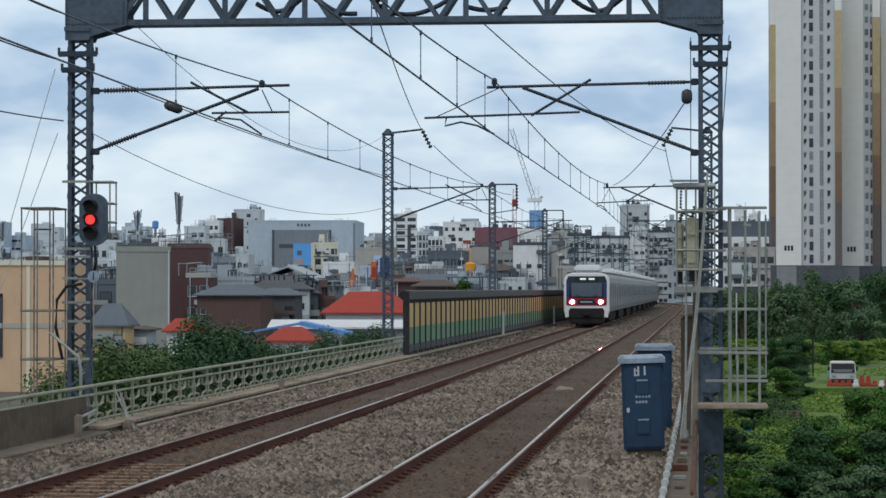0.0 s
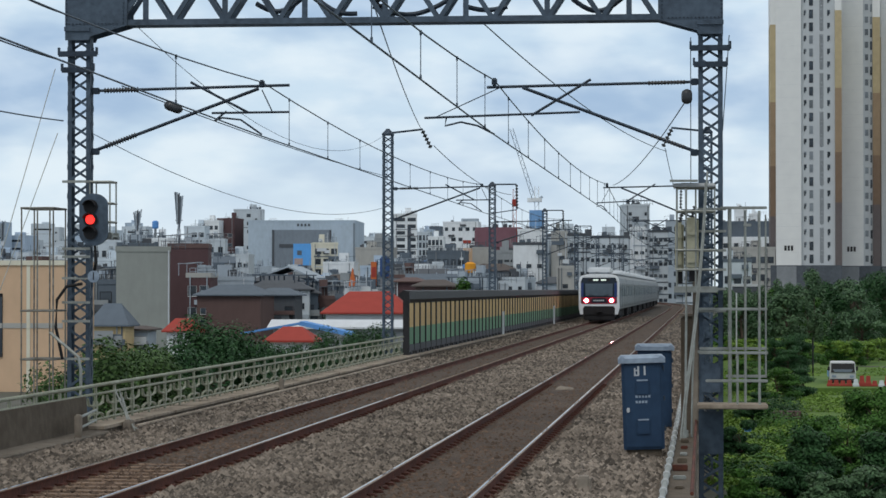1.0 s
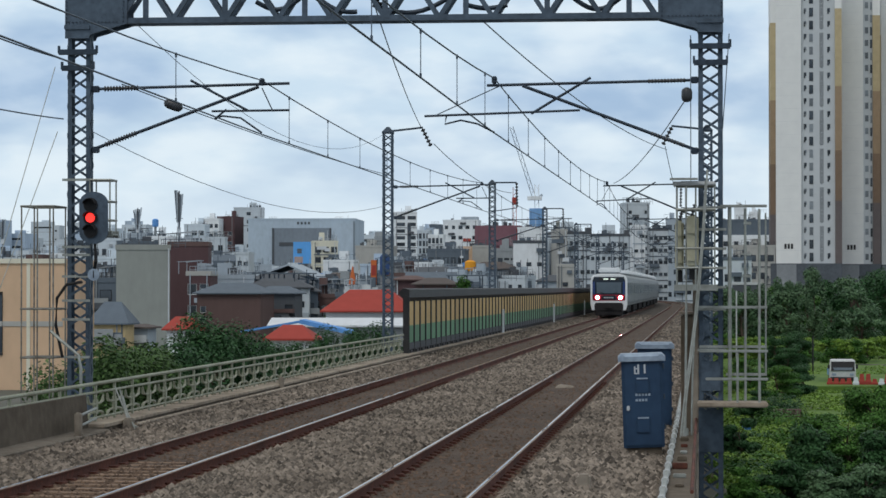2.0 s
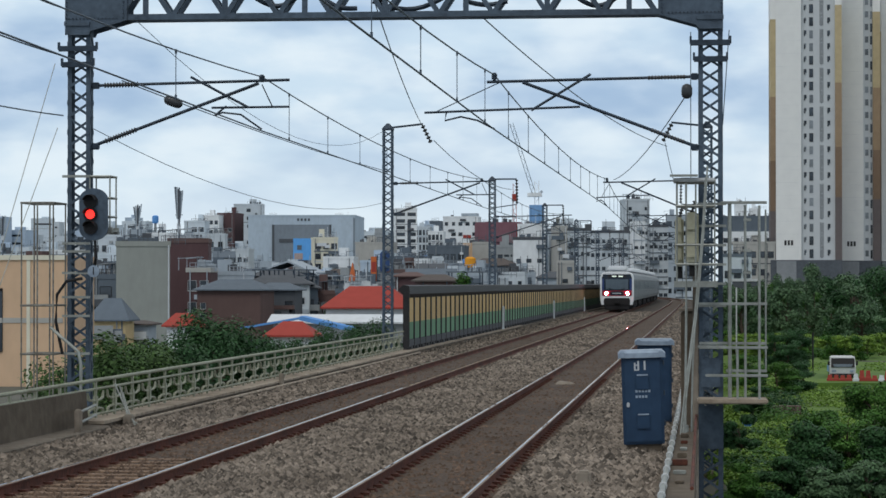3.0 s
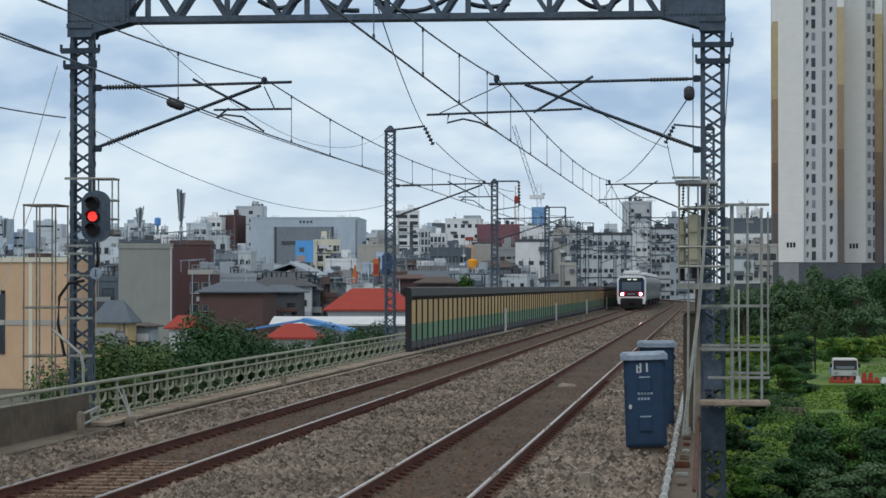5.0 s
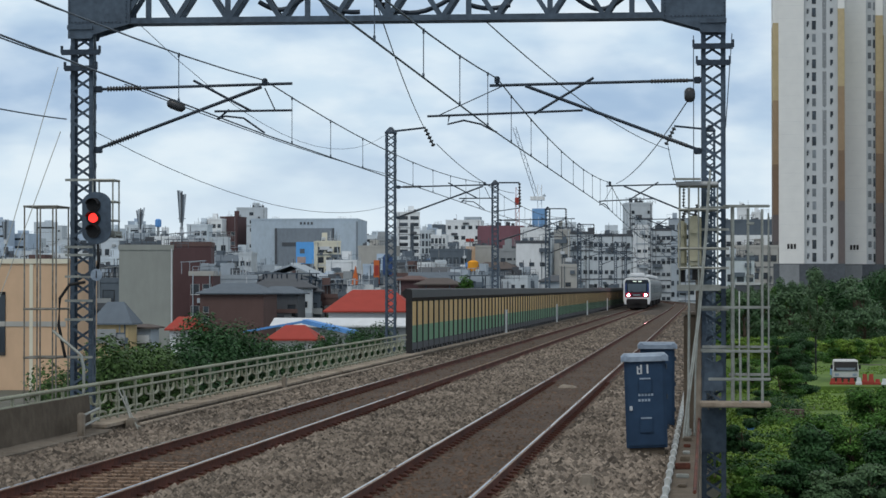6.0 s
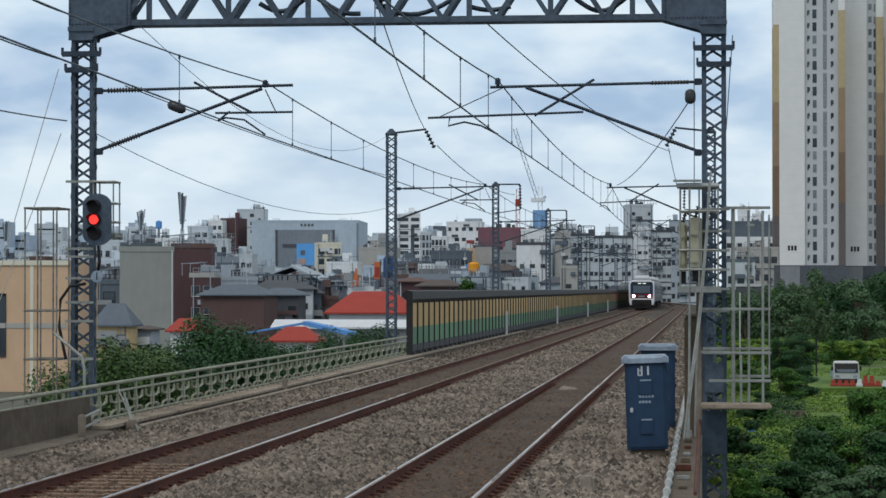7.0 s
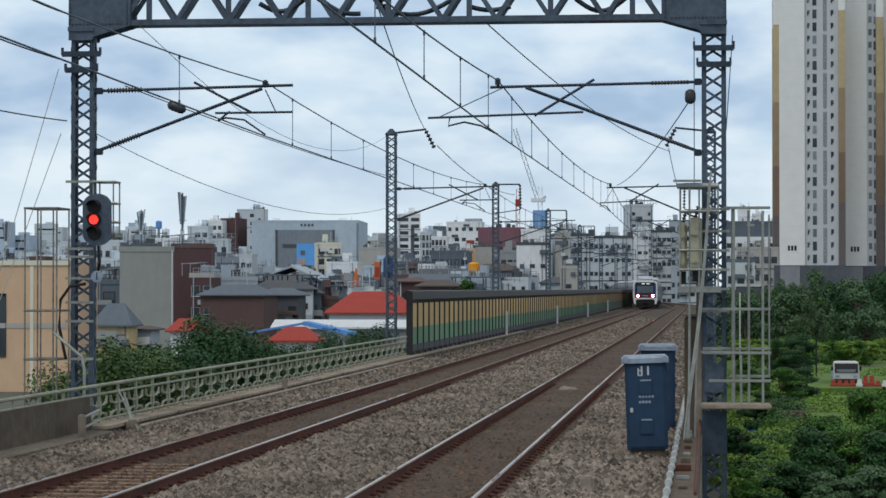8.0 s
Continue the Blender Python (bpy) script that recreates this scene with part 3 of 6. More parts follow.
make_portal()
for i in range(1, 9):
    for side, track in ((-1, LEFT), (1, RIGHT)):
        cantilever(side, SPAN * i, stagger(track, i), "dark steel overhead line bracket arm with ribbed insulators", side > 0)
for i in range(2, 9):
    for x, s in ((MAST_L, 1), (MAST_R, -1)):
        yy = SPAN * i
        px = along(yy, x)[0]
        m = empty("line_mast", Matrix(), "slender grey lattice mast carrying the overhead line", "mast", "overhead line masts")
        lattice(m, px, yy, -4.4, 8.2, 0.38, 0.24, 0.27, i < 3 and x == MAST_L)
        bm = BM()
        loft(bm, [[(px + a * k, yy + b * k, z) for a, b in ((-0.2, -0.16), (0.2, -0.16), (0.2, 0.16), (-0.2, 0.16))] for z, k in ((8.2, 1.05), (8.26, 1.05), (8.45, 0.25))])
        part("cap", bm, STEEL_DK, m)
        part("foot", box(BM(), px - 0.3, px + 0.3, yy - 0.25, yy + 0.25, -4.6, -4.3), CONCRETE, m)
        if i == 2:
            part("feeder_arm", bar(BM(), (px, yy, 8.28), (px + s * 1.3, yy, 8.42), 0.07, 0.07), STEEL_DK, m)
            part("feeder_insulator", ribbed(BM(), (px + s * 1.28, yy, 8.38), (px + s * 1.62, yy - 0.05, 7.7), 0.09, 5), PORCELAIN, m)
        else:
            part("feeder_arm", bar(BM(), (px, yy, 8.3), (px + s * 1.35, yy, 8.3), 0.08, 0.08), STEEL_DK, m)
            part("feeder_insulator", ribbed(BM(), (px + s * 1.35, yy, 8.3), (px + s * 1.38, yy, 6.9), 0.08, 8), PORCELAIN, m)
            part("brace", bar(BM(), (px, yy, 6.7), (px + s * 1.38, yy, 6.9), 0.05, 0.05), STEEL_DK, m)


def wire(name, label, pts, r=0.011):
    ob = empty(name, Matrix(), label, "wire", "overhead wires")
    part("strand", tube(BM(), pts, r, 5), WIRE, ob)
    return ob


def catenary(track, ob_label):
    w = empty("overhead_line", Matrix(), ob_label, "overhead line", "overhead wires")
    contact, messenger = BM(), BM()
    cp, mp = [], []
    for i in range(0, 9):
        xa, xb = stagger(track, i), stagger(track, i + 1)
        for k in range(12):
            f = k / 12
            y = SPAN * (i + f)
            x = xa + (xb - xa) * f
            cp.append((x, y, 5.35))
            mp.append((x, y, 6.36 - 4 * (0.46 if i == 0 else 0.36) * f * (1 - f)))
    part("contact_wire", tube(contact, cp, 0.014, 5), WIRE, w)
    part("messenger_wire", tube(messenger, mp, 0.013, 5), WIRE, w)
    for i in range(0, 6):
        for f in (0.822,) if i == 0 and track == LEFT else [(k + 0.6) / 9 for k in range(9)]:
            y = SPAN * (i + f)
            x = stagger(track, i) + (stagger(track, i + 1) - stagger(track, i)) * f
            zt = 6.36 - 4 * (0.46 if i == 0 else 0.36) * f * (1 - f)
            bm = tube(BM(), [(x, y, 5.35), (x, y, zt)], 0.007, 4)
            box(bm, x - 0.014, x + 0.014, y - 0.02, y + 0.02, zt - 0.05, zt + 0.02)
            box(bm, x - 0.014, x + 0.014, y - 0.02, y + 0.02, 5.34, 5.41)
            part("dropper", bm, WIRE, w)


catenary(LEFT, "dark contact and messenger wires over the train's track")
catenary(RIGHT, "dark contact and messenger wires over the other track")


def sag(a, b, drop, n=14):
    a, b = Vector(a), Vector(b)
    return [a.lerp(b, k / n) - Vector((0, 0, 4 * drop * (k / n) * (1 - k / n))) for k in range(n + 1)]


FEED = "thin dark feeder cable slung between masts"
wire("feeder_cable", FEED, sag((-6.15, 46.80, 7.97), (-10.26, 93.60, 8.19), 0.25), 0.013)
wire("feeder_cable", FEED, sag((-9.93, 93.60, 7.81), (-10.55, 140.00, 7.71), 0.4), 0.016)
wire("guy_cable", "thin dark cable crossing over the tracks", sag((-4.15, 46.80, 7.51), (-1.33, 93.00, 7.52), 0.35), 0.013)
wire("guy_cable", "thin dark cable hanging beside the mast", sag((-0.34, 46.60, 5.90), (-3.29, 93.60, 6.32), 0.25), 0.012)
wire("guy_cable", "thin dark cable hanging from an insulator", sag((-1.39, 93.00, 7.65), (-1.05, 93.00, 6.14), 0.05), 0.014)
wire("guy_cable", "vertical rope beside the gantry mast", sag((-0.23, 46.60, 7.10), (-0.23, 46.60, 4.36), 0.0), 0.009)
wire("guy_cable", "short rope beside the gantry mast", sag((0.47, 46.60, 7.13), (0.35, 46.60, 5.40), 0.0), 0.009)
wire("guy_cable", "thin cable crossing behind the bracket arm", sag((-9.05, 40.00, 6.73), (-11.57, 93.60, 8.37), 1.3), 0.006)
wire("sagging_cable", "thin slack cable beside the gantry", sag((-11.39, 46.80, 5.41), (-11.65, 93.60, 5.56), 0.78), 0.008)
wire("aerial_cable", "thick dark aerial cable outside the line", sag((-11.83, 40.00, 6.73), (-11.92, 46.60, 6.77), 0.03), 0.016)
wire("aerial_cable", "thin dark aerial cable outside the line", sag((-11.83, 40.00, 5.48), (-11.92, 46.60, 5.65), 0.02), 0.013)
wire("aerial_cable", "thin dark aerial cable outside the line", sag((-10.99, 40.00, 7.25), (-11.92, 46.60, 7.66), 0.02), 0.013)
wire("tension_cable", "weighted dark tension cable beside the gantry", sag((-10.85, 46.80, 6.31), (-11.57, 93.60, 6.65), 0.12), 0.012)


def weight_pod(at, to, label):
    a, b = Vector(at), Vector(to)
    ob = empty("section_insulator", Matrix(), label, "insulator", "cable pods")
    part("pod", tube(BM(), [a, a.lerp(b, 0.12), a.lerp(b, 0.3), a.lerp(b, 0.7), a.lerp(b, 0.88), b], [0.03, 0.085, 0.1, 0.1, 0.085, 0.03], 10), PORCELAIN, ob, smooth=True)


weight_pod((-10.06, 46.90, 5.98), (-9.72, 46.90, 5.85), "dark oblong insulator pod on a slack cable")
weight_pod((-0.30, 46.60, 6.15), (-0.30, 46.60, 5.88), "dark round insulator pod hanging beside the mast")


# ---- lineside equipment ----
def cage(name, label, x0, x1, y0, y1, levels, posts, material=GALV):
    ob = empty(name, Matrix(), label, "work platform", "platform cages")
    z0, z1 = levels[0], levels[-1]
    for k in range(posts):
        for yy in (y0, y1):
            xx = x0 + (x1 - x0) * k / (posts - 1)
            part("post", tube(BM(), [(xx, yy, z0), (xx, yy, z1)], 0.015, 6), material, ob)
    for z in levels[1:]:
        bm = BM()
        for yy in (y0, y1):
            tube(bm, [(x0 - 0.02, yy, z), (x1 + 0.02, yy, z)], 0.022, 6)
        for xx in (x0, x1):
            tube(bm, [(xx, y0, z), (xx, y1, z)], 0.022, 6)
        part("guard_rail", bm, material, ob)
    bm = BM()
    box(bm, x0 - 0.05, x1 + 0.05, y0 - 0.04, y0 + 0.04, z0 - 0.06, z0 + 0.05)
    box(bm, x0 - 0.05, x1 + 0.05, y1 - 0.04, y1 + 0.04, z0 - 0.06, z0 + 0.05)
    for k in range(8):
        xx = x0 + (x1 - x0) * k / 7
        box(bm, xx - 0.05, xx + 0.05, y0, y1, z0 - 0.03, z0)
    part("floor_grate", bm, material, ob)
    return ob


def side_cage():
    ob = empty("work_platform", Matrix(), "galvanised tube access cage beside the gantry mast", "work platform", "platform cages")
    for x, y, z0, z1, r in ((0.47, 46.4, 0.4, 3.97, 0.035), (0.60, 45.8, 0.4, 1.36, 0.022), (0.75, 46.4, 0.4, 3.93, 0.024), (0.99, 45.8, 0.4, 3.9, 0.024), (1.12, 46.5, 0.9, 3.85, 0.016)):
        part("post", tube(BM(), [(x, y, z0), (x, y, z1)], r, 6), GALV, ob)
    for z, x0, y in ((3.97, 0.3, 46.3), (2.14, -0.1, 46.2), (1.36, -0.08, 45.8), (1.42, -0.08, 46.5), (0.86, 0.03, 45.8), (0.92, 0.4, 46.5), (3.66, 0.72, 46.4), (3.1, 0.72, 46.4), (2.7, 0.72, 46.4)):
        part("guard_rail", box(BM(), x0, 1.14 if x0 < 0.7 else 0.86, y - 0.03, y + 0.03, z - 0.025, z + 0.025, 0.008), GALV, ob)
    part("floor_plate", box(BM(), -0.12, 1.14, 45.6, 46.6, 0.36, 0.44, 0.02), KERB, ob, "worn platform floor plate")


side_cage()
cage("work_platform", "rusty tube access cage behind the signal mast", -12.55, -11.95, 46.0, 46.9, (-1.0, 0.2, 1.2, 2.1, 4.0), 3, DULL_TUBE)
cage("work_platform", "tube guard cage around the signal head", -11.36, -10.98, 46.4, 46.9, (3.5, 3.75, 4.1, 4.5), 2)
cage("work_platform", "white-topped galvanised cage on the gantry mast", -0.48, 0.2, 45.9, 46.5, (2.5, 2.85, 3.2, 3.9, 4.33), 3)


def mast_gear():
    """Rungs, pipes, cables and boxes on the two gantry masts."""
    for x, zs, y in ((MAST_R, (1.36, 2.1, 2.5, 2.85, 3.2, 3.55, 3.95), 46.45), (MAST_L, (1.2, 1.9, 2.25, 2.7, 3.1, 3.25, 4.5), 46.4)):
        ladder = empty("mast_steps", Matrix(), "pale step bars clamped on the gantry mast", "step bars", "mast steps")
        for z in zs:
            part("step_bar", box(BM(), x - 0.24, x + 0.28, y - 0.03, y + 0.03, z - 0.02, z + 0.025), GALV, ladder)
    ob = part("platform_sheet", box(BM(), -0.55, 0.22, 45.8, 46.5, 4.33, 4.40, 0.02), FRAME_W)
    tagged(ob, "white sheet roof over the mast platform", "platform roof")
    part("roof_lip", box(BM(), -0.6, -0.1, 45.7, 45.8, 4.42, 4.46), GALV, ob)
    for x0, x1, z0, z1, y in ((-0.52, -0.36, 2.82, 3.72, 46.9), (-0.33, -0.09, 2.86, 3.80, 46.5)):
        t = empty("transformer", Matrix(), "beige steel line transformer hung on the gantry mast", "transformer", "line transformers")
        part("tank", box(BM(), x0, x1, y - 0.2, y + 0.2, z0, z1, 0.04), BEIGE_BOX, t)
        for k in range(3):
            part("fin", box(BM(), x0 + 0.03, x1 - 0.03, y - 0.24, y - 0.2, z0 + 0.12 + k * 0.25, z0 + 0.16 + k * 0.25), BEIGE_BOX, t)
        part("bushing", ribbed(BM(), ((x0 + x1) / 2, y, z1), ((x0 + x1) / 2 + 0.06, y, z1 + 0.22), 0.045, 4, 0.02), PORCELAIN, t)
        part("cable_gland", box(BM(), (x0 + x1) / 2 - 0.05, (x0 + x1) / 2 + 0.05, y - 0.06, y + 0.06, z0 - 0.22, z0), BLACK, t)
        part("hanger", bar(BM(), ((x0 + x1) / 2, y, z1 - 0.3), (MAST_R - 0.2, SPAN, z1 - 0.3), 0.05), STEEL_DK, t)
    post = part("cable_post", box(BM(), -0.2, -0.08, 46.7, 46.85, -0.16, 2.85, 0.02), CONCRETE)
    tagged(post, "slim concrete cable post beside the mast", "post")
    c = part("junction_box", box(BM(), -0.42, -0.1, 47.2, 47.6, -0.16, 2.0, 0.03), CONC_DARK)
    tagged(c, "tall brown weathered junction box beside the mast", "junction box")
    part("lid", box(BM(), -0.46, -0.06, 47.15, 47.65, 2.0, 2.05), CONCRETE, c)
    for k, pts in enumerate(([(0.07, 45.6, 4.6), (0.0, 45.5, 3.4), (-0.12, 45.4, 2.0), (-0.3, 45.2, 0.6), (-0.37, 45.1, -0.16)], [(0.04, 45.6, 4.4), (-0.02, 45.5, 3.4), (-0.16, 45.4, 1.9), (-0.33, 45.2, 0.6), (-0.41, 45.1, -0.16)],
                             [(-0.31, 45.6, 4.3), (-0.31, 45.6, 2.0), (-0.33, 45.5, -0.16)], [(-0.12, 46.2, 2.4), (-0.2, 46.1, 1.0), (-0.22, 46.0, -0.16)])):
        ob = part("riser_pipe", tube(BM(), pts, 0.018 if k != 2 else 0.022, 7), GALV)
        tagged(ob, "pale galvanised cable riser pipe by the mast", "pipe", "riser pipes")
    pipe = empty("ribbed_conduit", Matrix(), "white segmented cable conduit along the walkway", "conduit")
    y = 30.0
    seg = mesh_of("segment", tube(BM(), [(0, 0, 0), (0, 1.36, 0)], 0.040, 10), GALV)
    ring = mesh_of("collar", tube(BM(), [(0, 0, 0), (0, 0.10, 0)], 0.054, 10), FRAME_W)
    while y < 66:
        share("segment", seg, pipe, Matrix.Translation((-0.52, y, -0.1)))
        share("collar", ring, pipe, Matrix.Translation((-0.52, y + 1.36, -0.1)))
        y += 1.48
    part("outlet_bend", tube(BM(), [(-0.52, 66, -0.1), (-0.5, 67, 0.05), (-0.45, 67.6, 0.4)], 0.045, 8), FRAME_W, pipe)
    rng = random.Random(8)
    for k in range(16):
        y = 34 + k * 1.7
        w = rng.uniform(0.06, 0.16)
        ob = part("cable_clamp", box(BM(), -0.3 - w, -0.3 + w * 0.4, y, y + rng.uniform(0.1, 0.4), -0.16, -0.16 + rng.uniform(0.03, 0.12), 0.01), (CONC_DARK, GALV, RUST)[k % 3])
        tagged(ob, "small worn fitting on the cable walkway", "fitting", "walkway fittings")
    ob = part("handrail", tube(BM(), [(-0.14, 30, 0.1), (-0.14, 60, 0.1)], 0.025, 6), RUST)
    tagged(ob, "rusty edge rail along the cable walkway", "rail")
    # number plate of the signal and its cable loop
    sign = empty("signal_disc", pose(-11.12, 45.7, 2.73, 90, 0, 0), "round white disc sign numbered one below the signal", "sign")
    part("disc", tube(BM(), [(0, 0, -0.02), (0, 0, 0.0)], 0.11, 24), CAB_TOP, sign)
    txt = bpy.data.curves.new("numeral", "FONT")
    txt.body, txt.size, txt.align_x, txt.align_y, txt.extrude = "1", 0.2, "CENTER", "CENTER", 0.002
    txt.materials.append(BLACK)
    ob = new("numeral", txt)
    ob.parent, ob.location = sign, (0, 0, 0.004)
    part("stay", bar(BM(), (0, 0, -0.03), (-0.4, 0, -0.5), 0.04), STEEL_DK, sign)
    ob = part("cable_loop", tube(BM(), [(-11.85, 46.3, 1.2), (-11.95, 46.2, 1.8), (-11.93, 46.2, 2.3), (-11.75, 46.2, 2.55), (-11.45, 46.2, 2.6)], 0.03, 7), BLACK)
    tagged(ob, "black cable looping round the signal mast", "cable")
    ob = part("bent_handrail", tube(BM(), [(-12.0, 46.0, 1.7), (-11.75, 45.9, 1.5), (-11.45, 45.9, 1.25), (-11.4, 45.9, 1.0), (-11.4, 45.9, -0.4)], 0.03, 7), GALV)
    tagged(ob, "bent galvanised handrail at the signal mast", "handrail")
    for a, b in (((-12.0, 46.3, 6.6), (-13.2, 44.0, 0.3)), ((-11.95, 46.3, 5.4), (-12.9, 44.5, 1.5))):
        ob = part("guy_wire", tube(BM(), [a, b], 0.008, 5), GALV)
        tagged(ob, "thin pale guy wire at the signal mast", "guy wire", "guy wires")


mast_gear()


def make_signal():
    x, y, z = -11.17, 45.9, 3.78
    s = empty("colour_light_signal", Matrix(), "dark oval three-aspect railway signal showing red on the gantry mast", "signal")
    ring = [(x + (0.27 * math.cos(a)), z + 0.22 * math.sin(a) + (0.26 if math.sin(a) > 0 else -0.26)) for a in [k * math.tau / 32 for k in range(32)]]
    bm = loft(BM(), [[(px, y + 0.05, pz) for px, pz in ring], [(px, y, pz) for px, pz in ring]])
    part("backplate", bm, STEEL, s, "blue-grey rounded backplate")
    part("lamp_housing", box(BM(), x - 0.14, x + 0.04, y + 0.05, y + 0.28, z - 0.36, z + 0.36, 0.04), BLACK, s)
    for zz in (z + 0.24, z, z - 0.24):
        ro = [(0.13 * math.cos(j * math.tau / 24), 0.13 * math.sin(j * math.tau / 24)) for j in range(24)]
        part("lamp_ring", loft(BM(), [[(x - 0.05 + a, y + 0.02, zz + b) for a, b in ro], [(x - 0.05 + a, y - 0.042, zz + b) for a, b in ro]]), BLACK, s, "round black lamp mount")
    for k, zz in enumerate((z + 0.24, z, z - 0.24)):
        bm = BM()
        ro = [(0.085 * math.cos(a), 0.085 * math.sin(a)) for a in [j * math.tau / 20 for j in range(20)]]
        loft(bm, [[(x - 0.05 + a, y - 0.042, zz + b) for a, b in ro], [(x - 0.05 + a, y - 0.055, zz + b) for a, b in ro]])
        part("lens", bm, RED_LAMP if k == 1 else BLACK, s, "glowing red lens" if k == 1 else "dark unlit lens")
        hood = [(0.118 * math.cos(a), 0.118 * math.sin(a)) for a in [math.radians(10 + 160 * j / 16) for j in range(17)]]
        hood += [(a * 0.93, b * 0.93) for a, b in hood[::-1]]
        part("hood", loft(BM(), [[(x - 0.05 + a, y - 0.03, zz + b) for a, b in hood], [(x - 0.05 + a, y - 0.2, zz + b) for a, b in hood]]), BLACK, s)
    part("bracket", bar(BM(), (x, y + 0.2, z), (MAST_L, y + 0.8, z), 0.08), STEEL_DK, s)
    part("cable", tube(BM(), [(x, y + 0.1, z - 0.4), (x + 0.02, y + 0.1, z - 0.8), (x - 0.1, y + 0.4, z - 1.1)], 0.03), BLACK, s)


make_signal()


def make_cabinet(x, y, z, w, d, h, lettered, label, lean=0.0):
    c = empty("equipment_cabinet", pose(x, y, z, 0, lean, 2), label, "equipment cabinet", "trackside cabinets")
    part("plinth", box(BM(), -w / 2 + 0.05, w / 2 - 0.05, -d / 2 + 0.05, d / 2 - 0.05, -0.3, 0.0), CONC_DARK, c)
    part("body", box(BM(), -w / 2, w / 2, -d / 2, d / 2, 0.0, h - 0.1, 0.012), CAB_BLUE, c)
    door = part("door", box(BM(), -w / 2 + 0.04, w / 2 - 0.04, -d / 2 - 0.022, -d / 2 - 0.002, 0.04, h - 0.14, 0.008), CAB_BLUE, c)
    bm = BM()
    loft(bm, [[(a * (w / 2 + 0.05), b * (d / 2 + 0.07), zz) for a, b in ((-1, -1), (1, -1), (1, 1), (-1, 1))] for zz in (h - 0.1, h - 0.02)] + [[(a * (w / 2), b * (d / 2), h + 0.03) for a, b in ((-1, -1), (1, -1), (1, 1), (-1, 1))]])
    roof = part("roof", bm, CAB_TOP, c, "pale overhanging cabinet roof")
    bm = BM()
    for k in (-1, 1):
        box(bm, k * (w / 2 - 0.02) - 0.04, k * (w / 2 - 0.02) + 0.04, -d / 2 - 0.09, -d / 2 - 0.05, h - 0.1, h + 0.01, 0.01)
    part("roof_bracket", bm, CAB_TOP, roof)
    for zz in (0.40, 1.05):
        v = part("vent_cover", box(BM(), -0.11, 0.11, -d / 2 - 0.05, -d / 2 - 0.02, zz - 0.15, zz + 0.1, 0.012), CAB_BLUE, door)
        part("vent_lip", box(BM(), -0.09, 0.09, -d / 2 - 0.062, -d / 2 - 0.05, zz + 0.085, zz + 0.11), CAB_TOP, v)
    part("handle", box(BM(), -w / 2 + 0.07, -w / 2 + 0.12, -d / 2 - 0.05, -d / 2 - 0.02, 0.62, 0.70, 0.01), LETTER, door, "chrome door lock")
    if lettered:
        bm = BM()
        for a, b, z0, z1 in ((-0.13, -0.105, 1.24, 1.35), (-0.075, -0.045, 1.22, 1.38), (-0.13, -0.045, 1.22, 1.24), (-0.125, -0.05, 1.30, 1.32), (0.03, 0.06, 1.23, 1.38)):
            box(bm, a, b, -d / 2 - 0.026, -d / 2 - 0.022, z0, z1)
        part("lettering", bm, LETTER, door, "worn white lettering bars")
        bm = BM()
        for row, zz in ((5, 0.86), (4, 0.77)):
            for k in range(row):
                box(bm, -0.12 + k * 0.052, -0.082 + k * 0.052, -d / 2 - 0.026, -d / 2 - 0.022, zz, zz + 0.04)
        part("lettering", bm, CAB_TOP, door, "faded pale lettering bars")
    for zz in (0.3, 0.8, 1.3):
        part("hinge", tube(BM(), [(w / 2 + 0.012, -d / 2 + 0.05, zz), (w / 2 + 0.012, -d / 2 + 0.05, zz + 0.08)], 0.018), STEEL_DK, c)


make_cabinet(-0.985, 42.4, -0.15, 0.68, 0.5, 1.53, True, "navy blue steel trackside cabinet with pale roof and lettered door", -1.8)
ob = part("stub_post", box(BM(), -1.69, -1.51, 34.0, 34.25, -0.4, 0.0, 0.03), CONCRETE)
tagged(ob, "squat worn concrete stub in the ballast", "post")
ob = part("scrap_block", loft(BM(), [[(-3.95, 67.2, -0.2), (-3.4, 67.3, -0.2), (-3.35, 68.0, -0.2), (-3.9, 68.1, -0.2)], [(-3.85, 67.4, -0.09), (-3.5, 67.35, -0.1), (-3.5, 67.8, -0.12), (-3.8, 67.9, -0.08)]]), CONCRETE)
tagged(ob, "broken tan stone lying between the rails", "stone")
make_cabinet(-0.98, 51.0, -0.26, 0.68, 0.5, 1.64, False, "navy blue steel trackside cabinet behind its twin")


